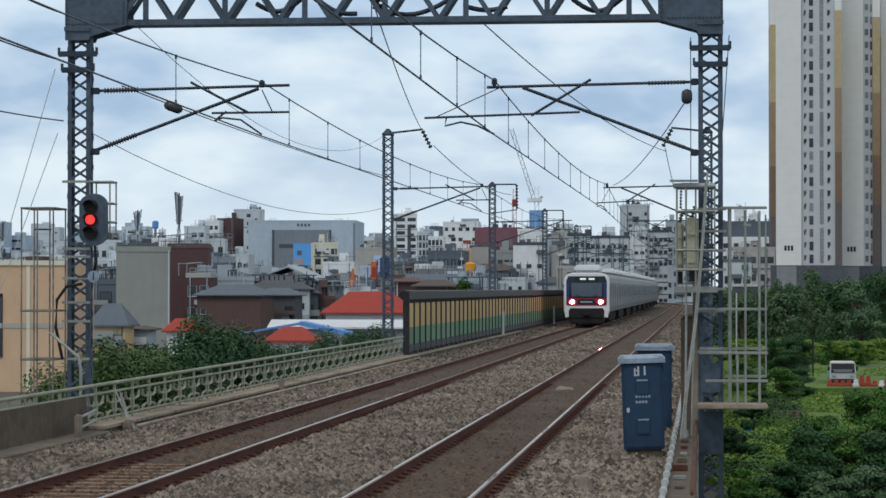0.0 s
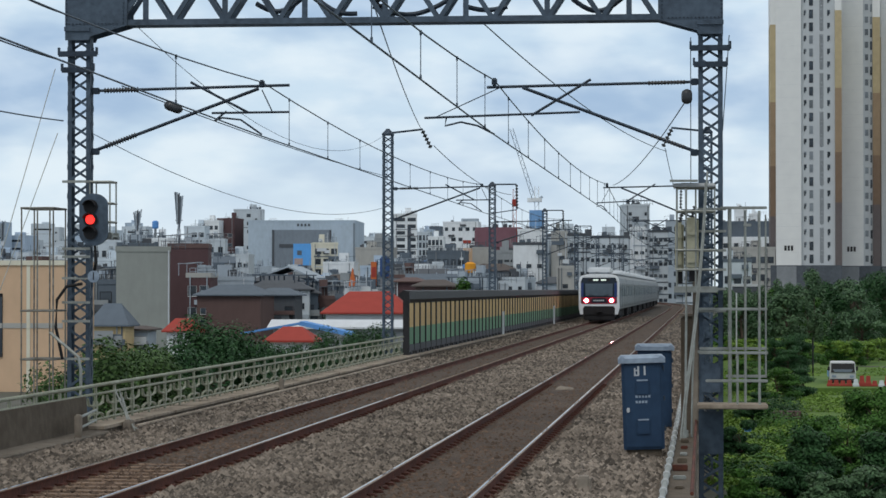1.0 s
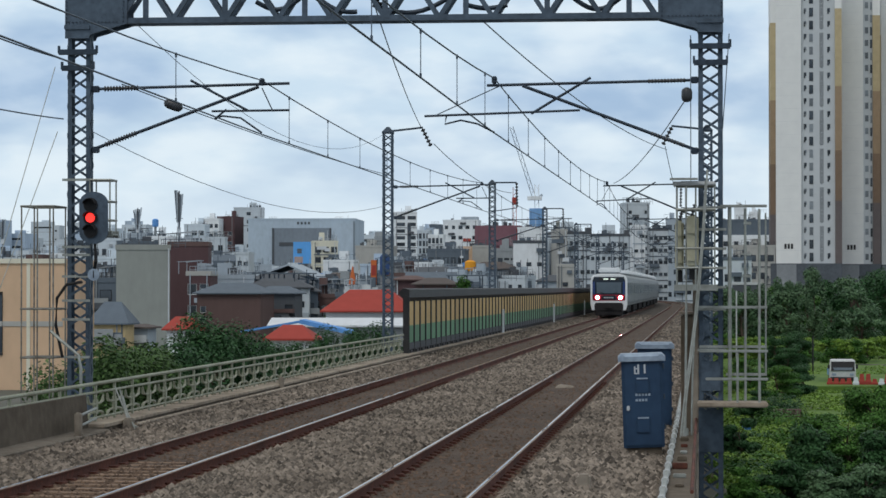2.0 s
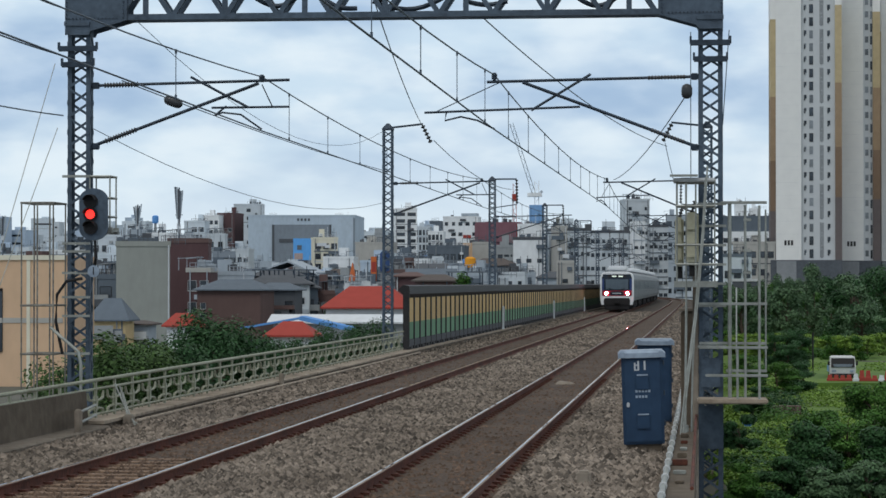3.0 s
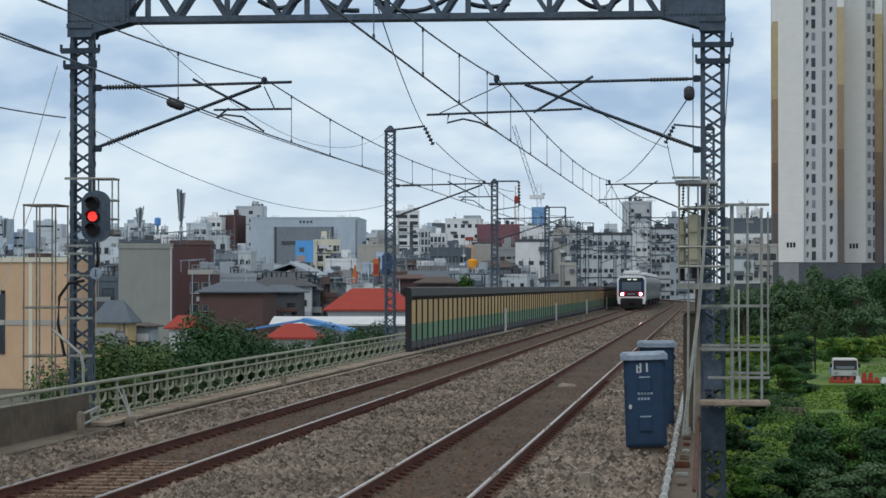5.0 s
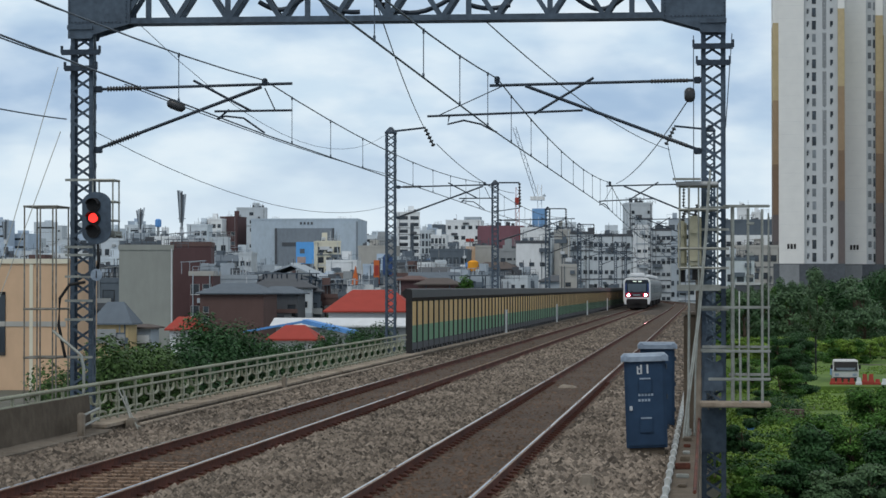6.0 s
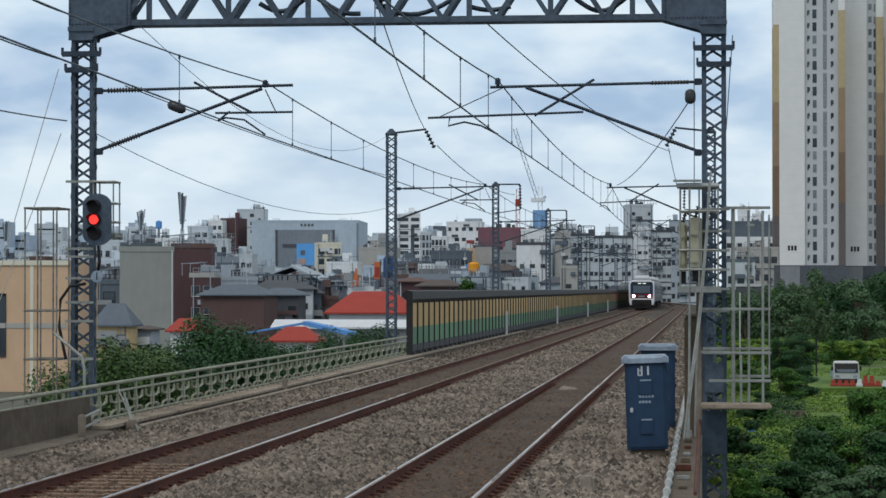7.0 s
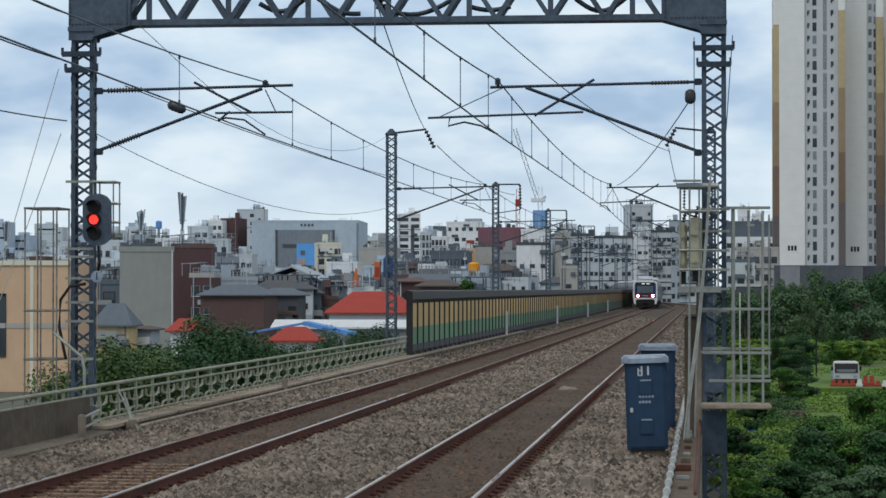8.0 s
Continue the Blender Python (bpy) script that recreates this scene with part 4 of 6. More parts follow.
# ---- railing and noise barrier ----
def make_fence():
    x, z0, z1 = -11.05, 0.04, 0.74
    f = empty("railing", Matrix(), "sage green decorative metal railing along the viaduct edge", "railing")
    y_end = 93.4
    for name, z, r in (("top_rail", z1, 0.034), ("middle_rail", z1 - 0.16, 0.025), ("bottom_rail", z0 + 0.08, 0.022)):
        start = -20 if z > 0.5 else 44.9
        part(name, tube(BM(), [(x, start, z), (x, y_end, z)], r, 8), RAILING, f)
    post = mesh_of("baluster", box(BM(), -0.02, 0.02, -0.04, 0.04, 0.0, z1 - z0, 0.0), RAILING)
    scrolls = []
    for s in (-1, 1):
        for zz, up in ((0.19, -1), (0.33, 1)):
            pts = [(0, s * 0.04, zz), (0, s * 0.36, zz + up * 0.01), (0, s * 0.54, zz + up * 0.04), (0, s * 0.60, zz + up * 0.16)]
            scrolls.append(mesh_of("scroll", tube(BM(), pts, [0.022, 0.024, 0.032, 0.02], 5), RAILING))
    collar = mesh_of("boss", box(BM(), -0.032, 0.032, -0.1, 0.1, 0.12, 0.44, 0.03), RAILING)
    y = 45.6
    while y < y_end:
        share("baluster", post, f, Matrix.Translation((x, y, z0)))
        share("boss", collar, f, Matrix.Translation((x, y, z0)))
        for scroll in scrolls:
            share("scroll", scroll, f, Matrix.Translation((x, y, z0)))
        y += 1.5
    y = 3.0
    while y < 44:
        share("stanchion", post, f, Matrix.LocRotScale((x, y, 0.56), None, (1, 1, 0.26)))
        y += 1.6
    for y, z in ((42.6, 0.36), (63.6, 0.24)):
        b = box(BM(), -10.68, -10.56, y - 0.07, y + 0.07, -0.2, z, 0.025)
        tagged(part("concrete_post", b, CONCRETE), "squat weathered concrete post on the parapet kerb", "post", "concrete posts")


make_fence()


def parapet_debris():
    """A stub block and bent rods left where the solid parapet ends."""
    ob = part("stub_block", box(BM(), -10.62, -10.44, 45.9, 46.15, -0.2, 0.1, 0.03), CONCRETE)
    tagged(ob, "small broken concrete stub before the kerb", "block")
    rods = empty("bent_rods", Matrix(), "thin bent grey rods leaning on the railing", "rods")
    for a, b, c in (((-10.5, 46.0, -0.12), (-10.62, 46.1, 0.25), (-10.72, 46.1, 0.62)), ((-10.38, 45.9, -0.1), (-10.55, 46.0, 0.2), (-10.66, 46.1, 0.5)), ((-10.46, 46.2, -0.12), (-10.6, 46.2, 0.12), (-10.86, 46.3, 0.66)), ((-10.66, 46.1, 0.02), (-10.5, 46.0, 0.0), (-10.34, 45.9, -0.06))):
        part("rod", tube(BM(), [a, b, c], 0.014, 6), GALV, rods)
    pipe = empty("elbow_pipes", Matrix(), "short grey conduit stubs under the parapet end", "pipes")
    for z in (0.12, 0.3):
        part("elbow", tube(BM(), [(-10.62, 42.66, z), (-10.9, 45.0, z + 0.02)], 0.024, 7), GALV, pipe)


parapet_debris()


def make_barrier():
    b = empty("noise_barrier", Matrix(), "noise barrier of ochre and green panels with a dark top", "noise barrier")
    x, y0, y1 = -11.0, 94.0, 560.0
    part("cap", sweep(BM(), [(x - 0.06, 1.98), (x + 0.02, 1.98), (x + 0.12, 2.12), (x + 0.1, 2.42), (x - 0.12, 2.46), (x - 0.3, 2.3)], y0, y1), BARRIER_GREY, b)
    part("plinth", sweep(BM(), [(x - 0.06, 0.17), (x + 0.06, 0.17), (x + 0.06, 0.42), (x - 0.06, 0.42)], y0, y1), BARRIER_BASE, b)
    upper = mesh_of("ochre_panel", box(BM(), -0.03, 0.03, 0.09, 1.9, 1.07, 1.97), BARRIER_YEL)
    lower = mesh_of("green_panel", box(BM(), -0.03, 0.032, 0.09, 1.9, 0.43, 1.07), BARRIER_GRN)
    bm = box(BM(), -0.06, 0.075, -0.11, 0.09, 0.0, 1.99)
    box(bm, -0.09, 0.09, -0.12, 0.12, -0.3, 0.0)
    post = mesh_of("post", bm, BARRIER_GREY)
    # solid black block paints in the dark of an opening under the plinth
    bm = box(BM(), 0.02, 0.11, 0.3, 1.1, 0.03, 0.16)
    foot = mesh_of("drain_flap", bm, BLACK)
    y = y0 + 0.15
    for i in range(int((y1 - y0) / 2)):
        px, py, a = along(y, x)
        m = Matrix.Translation((px, py, 0)) @ Matrix.Rotation(a, 4, "Z")
        share("ochre_panel", upper, b, m)
        share("green_panel", lower, b, m)
        share("post", post, b, m)
        if y < 260:
            share("drain_flap", foot, b, m)
        y += 2
    part("end_post", box(BM(), x - 0.12, x + 0.12, y0 - 0.12, y0 + 0.04, -0.4, 2.2, 0.03), BARRIER_GREY, b, "charcoal end post")


make_barrier()
for y, z in ((137.5, 1.3), (184.5, 1.3), (232.0, 1.3), (279.0, 1.3)):
    ob = part("marker_post", box(BM(), -10.86, -10.75, y - 0.08, y + 0.08, -0.1, z, 0.02), WHITE)
    tagged(ob, "white trackside marker post before the noise barrier", "marker post", "marker posts")


# ---- train ----
CAR_L, CAR_N = 19.6, 10
CAR_STEP = 20.0


def shell(y0, y1, inset=0.0):
    prof = [(-1.5, 0.95), (-1.56, 1.3), (-1.56, 2.9), (-1.46, 3.3), (-1.2, 3.55), (-0.7, 3.64), (0.7, 3.64), (1.2, 3.55), (1.46, 3.3), (1.56, 2.9), (1.56, 1.3), (1.5, 0.95)]
    return [[(px * (1 - inset), y, pz) for px, pz in prof] for y in (y0, y1)]


def make_car(tail):
    """A carriage; its origin is on the rails in the middle of the end that faces the station."""
    label = "silver metro end car with white cab and lit tail lamps" if tail else "silver metro train carriage"
    car = empty("train_carriage", Matrix(), label, "train carriage", "train carriages")
    part("body", loft(BM(), shell(0.0 if not tail else 0.25, CAR_L)), TRAIN_SIDE, car, smooth=False)
    part("roof", box(BM(), -1.15, 1.15, 0.3, CAR_L - 0.2, 3.55, 3.68, 0.05), TRAIN_ROOF, car)
    for yy in ((1.2,) if tail else (3.6, 13.2)):
        w = 0.92 if yy == 1.2 else 1.1
        part("roof_cooler", box(BM(), -w, w, yy, yy + (3.2 if tail else 2.0), 3.68, 4.18 if tail else 4.1, 0.12), WHITE, car, "white rounded rooftop cooling unit")
    win = mesh_of("side_window", box(BM(), -0.012, 0.012, -0.95, 0.95, 1.95, 2.75, 0.0), CAB_PANE)
    leaf = mesh_of("sliding_door", box(BM(), -0.02, 0.02, -0.65, 0.65, 1.12, 2.95, 0.0), TRAIN_SIDE)
    pane = mesh_of("door_glass", box(BM(), -0.03, 0.03, -0.5, 0.5, 1.9, 2.75, 0.0), CAB_PANE)
    for s in (-1, 1):
        for k in range(4):
            yy = 2.9 + k * 4.6
            d = share("sliding_door", leaf, car, Matrix.Translation((s * 1.56, yy, 0)))
            share("door_glass", pane, d, Matrix.Translation((0, 0, 0)))
            if k < 3:
                share("side_window", win, car, Matrix.Translation((s * 1.565, yy + 2.3, 0)))
    for yy in (2.6, CAR_L - 2.6):
        bm = BM()
        box(bm, -1.15, 1.15, yy - 1.3, yy + 1.3, 0.35, 0.75, 0.05)
        bogie = part("bogie", bm, TRAIN_UNDER, car)
        for a in (-1.05, 1.05):
            for s in (-0.76, 0.76):
                part("wheel", tube(BM(), [(s - 0.06, yy + a, 0.43), (s + 0.06, yy + a, 0.43)], 0.43, 20), TRAIN_UNDER, bogie)
    bm = BM()
    rng = random.Random(3)
    for k in range(6):
        ya = 4.6 + k * 1.9
        box(bm, -1.4, 1.4, ya, ya + rng.uniform(1.0, 1.6), rng.uniform(0.25, 0.4), 0.96, 0.04)
    part("underfloor_boxes", bm, TRAIN_UNDER, car)
    if not tail:
        part("gangway", box(BM(), -0.7, 0.7, -0.5, 0.0, 1.1, 3.2, 0.05), BLACK, car)
        return car
    # cab
    prof = [(-1.4, 0.55), (-1.56, 1.0), (-1.56, 2.95), (-1.5, 3.3), (-1.3, 3.52), (-0.9, 3.62), (0.9, 3.62), (1.3, 3.52), (1.5, 3.3), (1.56, 2.95), (1.56, 1.0), (1.4, 0.55)]
    ring = lambda k, y, dz=0: [(a * k, y, 2.1 + (b - 2.1) * k + dz) for a, b in prof]
    cab = part("cab_mask", loft(BM(), [ring(1.0, 0.6), ring(1.0, 0.1), ring(0.97, 0.0)]), WHITE, car, "white rounded cab front")

    def plate(name, pts, y0, y1, material, label="", parent=cab):
        return part(name, loft(BM(), [[(a, y1, b) for a, b in pts], [(a, y0, b) for a, b in pts]]), material, parent, label)

    plate("windscreen", [(-1.38, 1.85), (-1.38, 3.05), (-1.25, 3.38), (1.25, 3.38), (1.38, 3.05), (1.38, 1.85)], -0.03, 0.02, SCREEN, "wide dark windscreen")
    plate("lamp_band", [(-1.38, 1.42), (-1.38, 1.80), (1.38, 1.80), (1.38, 1.42)], -0.028, 0.02, TRAIN_BAND, "crimson band round the tail lamps")
    plate("red_trim", [(-1.38, 1.78), (-1.38, 1.87), (1.38, 1.87), (1.38, 1.78)], -0.032, 0.0, TRAIN_RED, "thin red trim line")
    plate("red_trim", [(-1.30, 1.38), (-1.30, 1.43), (1.30, 1.43), (1.30, 1.38)], -0.032, 0.0, TRAIN_RED, "thin red trim line")
    # grey-blue plate paints the bluish reflection onto the lower windscreen
    plate("window_pane", [(-1.02, 2.0), (-1.05, 2.92), (1.05, 2.92), (1.02, 2.0)], -0.036, -0.028, CAB_PANE, "grey-blue reflection painted on the windscreen")
    plate("corner_pillar", [(-1.38, 1.9), (-1.38, 2.98), (-1.18, 2.98), (-1.18, 1.9)], -0.036, -0.028, TRAIN_NAVY)
    plate("corner_pillar", [(1.18, 1.9), (1.18, 2.98), (1.38, 2.98), (1.38, 1.9)], -0.036, -0.028, TRAIN_NAVY)
    plate("centre_panel", [(-0.62, 1.45), (-0.5, 1.82), (0.5, 1.82), (0.62, 1.45)], -0.045, -0.03, SCREEN)
    plate("apron", [(-1.2, 0.56), (-1.22, 1.02), (-1.1, 1.2), (1.1, 1.2), (1.22, 1.02), (1.2, 0.56)], -0.03, 0.02, TRAIN_UNDER, "black lower apron")
    part("obstacle_guard", box(BM(), -1.15, 1.15, 0.05, 0.5, 0.12, 0.62, 0.06), TRAIN_UNDER, cab)
    part("coupler", box(BM(), -0.22, 0.22, -0.35, 0.3, 0.68, 0.98, 0.06), TRAIN_UNDER, cab)
    plate("destination_display", [(-0.85, 3.1), (-0.85, 3.3), (0.85, 3.3), (0.85, 3.1)], -0.045, -0.03, BLACK)
    for a, b in ((-0.45, -0.05), (0.15, 0.55)):
        plate("display_bar", [(a, 3.14), (a, 3.25), (b, 3.25), (b, 3.14)], -0.052, -0.045, SIGN_LAMP, "lit display bar")
    for k in range(6):
        plate("badge_bar", [(-0.42 + k * 0.14, 1.58), (-0.42 + k * 0.14, 1.68), (-0.32 + k * 0.14, 1.68), (-0.32 + k * 0.14, 1.58)], -0.052, -0.045, LETTER)
    for s in (-1, 1):
        ro = [(s * 0.97 + 0.135 * math.cos(j * math.tau / 20), 1.63 + 0.135 * math.sin(j * math.tau / 20)) for j in range(20)]
        rim = [(s * 0.97 + 0.25 * math.cos(j * math.tau / 20), 1.63 + 0.19 * math.sin(j * math.tau / 20)) for j in range(20)]
        # this ring is no lamp: it glows in place of the bloom
        plate("lamp_bezel", rim, -0.045, -0.02, LAMP_BLOOM, "glowing red ring standing for the lamp's bloom")
        plate("tail_lamp", ro, -0.07, -0.02, TAIL_LAMP, "glowing tail lamp")
        part("wiper", bar(BM(), (s * 0.1, -0.05, 1.9), (s * 0.75, -0.05, 2.1), 0.03), BLACK, cab)
        plate("corner_post", [(s * 1.34, 0.58), (s * 1.34, 1.9), (s * 1.5, 1.9), (s * 1.46, 0.58)][:: s], -0.02, 0.05, WHITE)
    return car


CARS = [make_car(True)]
first = make_car(False)
CARS.append(first)
for k in range(CAR_N - 2):
    CARS.append(copy_thing(first, Matrix()))
# ---- buildings ----
UNIT_WINDOW = {}


def window_mesh(kind):
    if kind not in UNIT_WINDOW:
        # a unit window facing -y: a frame whose middle is pushed in as the pane
        bm = box(BM(), -0.5, 0.5, -0.09, 0.0, -0.5, 0.5)
        bm.normal_update()
        front = [f for f in bm.faces if abs(f.calc_center_median().y + 0.09) < 1e-4]
        bmesh.ops.inset_individual(bm, faces=front, thickness=0.07)
        bmesh.ops.translate(bm, verts=front[0].verts, vec=(0, 0.06, 0))
        front[0].material_index = 1
        me = mesh_of("window", bm, {"pale": FRAME_W, "dark": BARRIER_GREY, "soft": TOWER_G}[kind], TOWER_GL if kind == "soft" else GLASS)
        UNIT_WINDOW[kind] = me
    return UNIT_WINDOW[kind]


def building(x, y, w, top, wall, label, cols=4, rows=3, depth=None, turn=0.0, win=(1.5, 1.4), base=-4.6, name="building", frames="pale", roof="flat", trim=None, side_cols=0, first_z=1.2, storey=None, clutter=True, seed=0, group="", rise=None):
    """A block with windows, parapet and roof clutter; x, y is the middle of its front, w its width, top the height of its roof line."""
    depth = depth or w * 0.8
    h = top - base
    ob = empty(name, pose(x, y, base, 0, 0, turn), label, "building", group)
    wm = wall_mat(wall)
    part("wall", box(BM(), -w / 2, w / 2, 0, depth, 0, h), wm, ob)
    rng = random.Random(seed + int(abs(x) * 7 + y))
    if roof == "flat":
        bm = BM()
        for a, b, c, d in ((-w / 2 - 0.08, w / 2 + 0.08, -0.08, 0.2), (-w / 2 - 0.08, w / 2 + 0.08, depth - 0.2, depth + 0.08), (-w / 2 - 0.08, -w / 2 + 0.2, 0.2, depth - 0.2), (w / 2 - 0.2, w / 2 + 0.08, 0.2, depth - 0.2)):
            box(bm, a, b, c, d, h - 0.25, h + 0.35)
        part("parapet", bm, wall_mat(trim or wall), ob)
        if clutter:
            sw = w * rng.uniform(0.2, 0.35)
            sx = rng.uniform(-w / 2 + sw, w / 2 - sw)
            part("stair_tower", box(BM(), sx - sw / 2, sx + sw / 2, depth * 0.4, depth * 0.4 + sw, h, h + rng.uniform(1.8, 2.6)), wm, ob)
    elif roof in ("hip", "gable"):
        rm = wall_mat(trim or "tileroof")
        o, rh = 0.5, rise or min(w, depth) * 0.2
        if roof == "hip":
            rings = [[(-w / 2 - o, -o, h), (w / 2 + o, -o, h), (w / 2 + o, depth + o, h), (-w / 2 - o, depth + o, h)],
                     [(-w / 2 - o, -o, h + 0.15), (w / 2 + o, -o, h + 0.15), (w / 2 + o, depth + o, h + 0.15), (-w / 2 - o, depth + o, h + 0.15)],
                     [(-w / 4, depth * 0.48, h + rh), (w / 4, depth * 0.48, h + rh), (w / 4, depth * 0.52, h + rh), (-w / 4, depth * 0.52, h + rh)]]
        else:
            rings = [[(sx, -o, h), (sx, depth + o, h), (sx, depth + o, h + 0.15), (sx, depth / 2, h + rh), (sx, -o, h + 0.15)] for sx in (-w / 2 - o, w / 2 + o)]
        part("roof", loft(BM(), rings), rm, ob)
    # small things on the roof and front: pipes, cooling units, rails, poles, sheds, awnings
    near = y < 720
    for batch in range(2 if near else 1):
        bits = BM()
        for k in range(rng.randint(5, 9) if near else rng.randint(4, 7)):
            u, v = rng.uniform(-w * 0.45, w * 0.45), rng.uniform(0.5, depth * 0.8)
            sz = rng.uniform(0.2, 0.6)
            if roof == "flat":
                what = rng.random()
                if what < 0.3:
                    box(bits, u - sz, u + sz, v, v + sz * 1.5, h - 0.1, h + rng.uniform(0.5, 1.4))
                elif what < 0.6:
                    bar(bits, (u, v, h - 0.1), (u, v, h + rng.uniform(1.2, 3.0)), 0.09)
                elif what < 0.85:
                    n = rng.uniform(1, 3)
                    for dz in (0.5, 0.95):
                        bar(bits, (u, 0.1, h + dz), (u + n, 0.1, h + dz), 0.06)
                    for j in range(4):
                        bar(bits, (u + n * j / 3, 0.1, h), (u + n * j / 3, 0.1, h + 0.95), 0.06)
                else:
                    n = rng.uniform(0.5, 1.6)
                    bar(bits, (u - n, v, h + 1.5), (u + n, v, h + 1.7), 1.2, 0.06)
                    for j in (-1, 1):
                        bar(bits, (u + j * n * 0.9, v - 0.4, h), (u + j * n * 0.9, v - 0.4, h + 1.6), 0.07)
            if cols and rng.random() < 0.65:
                z = rng.uniform(1.0, max(1.5, h - 1.2))
                if rng.random() < 0.5:
                    box(bits, u - 0.4, u + 0.4, -rng.uniform(0.35, 0.5), 0.02, z, z + 0.6)
                else:
                    n = rng.uniform(0.6, 1.4)
                    out = rng.uniform(0.5, 0.95)
                    box(bits, u - n, u + n, -out, 0.02, z, z + 0.12)
                    box(bits, u - n + 0.01, u + n - 0.01, -out + 0.01, -out + 0.07, z + 0.12, z + 0.8)
        if cols:
            u = rng.choice((-1, 1)) * w * rng.uniform(0.2, 0.46)
            box(bits, u - 0.06, u + 0.06, -0.15 - 0.02 * batch, 0.02, 0, h)
            for r in range(1, rows):
                if rng.random() < 0.35:
                    z = h - 0.6 - (h - 0.6) / rows * r
                    box(bits, -w / 2 - 0.03, w / 2 + 0.03, -0.11 - 0.02 * batch, 0.02, z - 0.1, z + 0.1)
        if len(bits.verts) and (roof == "flat" or cols):
            part("roof_clutter", bits, wall_mat(rng.choice(("grey", "slate", "dark", "whiteroof", "concrete", "dark", "slate"))), ob)["kind"] = "stuff"
        else:
            bits.free()
    me = window_mesh(frames)
    storey = storey or (h - 0.6) / max(rows, 1)
    for faces, n, span in (("front", cols, w), ("right", side_cols, depth)):
        for r in range(rows):
            zc = h - 0.6 - storey * (r + 0.5)
            if zc < first_z:
                continue
            for c in range(n):
                if rng.random() < 0.1:
                    continue
                u = -span / 2 + span * (c + 0.5) / n
                ww = min(win[0] * rng.uniform(0.75, 1.2), span / n * 0.75)
                sc = (ww, 1, min(win[1], storey * 0.7))
                if faces == "front":
                    share("window", me, ob, Matrix.LocRotScale((u, 0, zc), None, sc))
                else:
                    share("window", me, ob, Matrix.LocRotScale((w / 2, depth / 2 + u, zc), Euler((0, 0, math.pi / 2)), sc))
    return ob


def tower(x, y, label, number_x, wall, bay, strip, columns):
    """A residential tower: white blind wall, recessed grey window bay, coloured corner strips; columns are (x, width, height, lift, share of dark panes)."""
    t = empty("apartment_tower", pose(x, y, -4.6), label, "apartment tower", "apartment towers")
    top, foot = 86.0, 12.3
    part("blind_wall", box(BM(), 0.0, wall, 0, 14, foot, top), TOWER_W, t, "white blind gable wall")
    bm = BM()
    for k in range(1, 27):
        box(bm, -0.002, wall + 0.002, -0.012, -0.002, foot + 2.82 * k, foot + 2.82 * k + 0.022)
    part("floor_joints", bm, TOWER_G, t)["kind"] = "stuff"
    part("window_bay", box(BM(), wall, bay, 0.9, 14, foot, top), TOWER_G, t, "grey recessed window bay")
    part("stone_base", box(BM(), -1.2, strip, -0.15, 14.2, 0.0, foot), TOWER_SL, t, "dark slate-clad base")
    part("base_panel", box(BM(), 0.1, wall * 0.8, -0.3, -0.15, 0.0, foot - 0.2), TOWER_ST, t)
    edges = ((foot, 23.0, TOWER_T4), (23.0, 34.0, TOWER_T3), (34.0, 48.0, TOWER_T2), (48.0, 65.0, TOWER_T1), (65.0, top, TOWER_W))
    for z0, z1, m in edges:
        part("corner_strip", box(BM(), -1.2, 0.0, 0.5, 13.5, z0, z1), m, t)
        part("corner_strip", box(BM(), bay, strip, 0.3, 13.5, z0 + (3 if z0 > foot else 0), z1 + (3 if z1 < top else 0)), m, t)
    dark, soft = window_mesh("dark"), window_mesh("soft")
    rng = random.Random(int(x))
    for k in range(26):
        z = foot + 1.4 + 2.82 * k
        for cx, ww, hh, lift, chance in columns:
            share("window", dark if rng.random() < chance else soft, t, Matrix.LocRotScale((cx, 0.9, z + lift), None, (ww, 1, hh)))
            if hh < 1.3 and chance > 0.5:
                share("shutter", dark, t, Matrix.LocRotScale((cx - 0.12, 0.88, z + lift - 0.35), None, (ww * 0.55, 1, 0.9)))
    bm = BM()
    for cx, ww, hh, lift, chance in columns:
        if hh > 2:
            for k in range(9):
                box(bm, cx - 0.42, cx + 0.42, 0.86, 0.9, foot + 0.6 + 8.46 * k, foot + 8.2 + 8.46 * k)
    if len(bm.verts):
        part("stair_glazing", bm, TOWER_ST, t, "grey glazed stair strip")
    else:
        bm.free()
    bm = BM()
    for k in range(3):
        box(bm, number_x + k * 0.7, number_x + 0.5 + k * 0.7, -0.03, -0.004, 15.5, 16.6)
    part("number_bars", bm, BARRIER_GREY, t, "dark painted bars on the gable")
    return t


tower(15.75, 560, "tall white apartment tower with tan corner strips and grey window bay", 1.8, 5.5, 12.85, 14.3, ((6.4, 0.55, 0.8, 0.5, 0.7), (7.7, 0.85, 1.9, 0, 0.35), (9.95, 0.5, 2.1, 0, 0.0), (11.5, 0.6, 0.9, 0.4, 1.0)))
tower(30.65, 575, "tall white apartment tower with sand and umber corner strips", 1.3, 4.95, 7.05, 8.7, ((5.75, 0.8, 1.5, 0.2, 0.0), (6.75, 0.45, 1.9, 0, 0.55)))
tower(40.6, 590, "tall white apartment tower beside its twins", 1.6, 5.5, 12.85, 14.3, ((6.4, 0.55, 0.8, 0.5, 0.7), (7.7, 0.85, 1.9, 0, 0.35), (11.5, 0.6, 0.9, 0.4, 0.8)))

# ---- near houses on the city side ----
def blind_windows(ob, me, spots):
    """Windows one by one on a front: (x, z, width, height)."""
    for x, z, w, h in spots:
        share("window", me, ob, Matrix.LocRotScale((x, 0, z), None, (w, 1, h)))


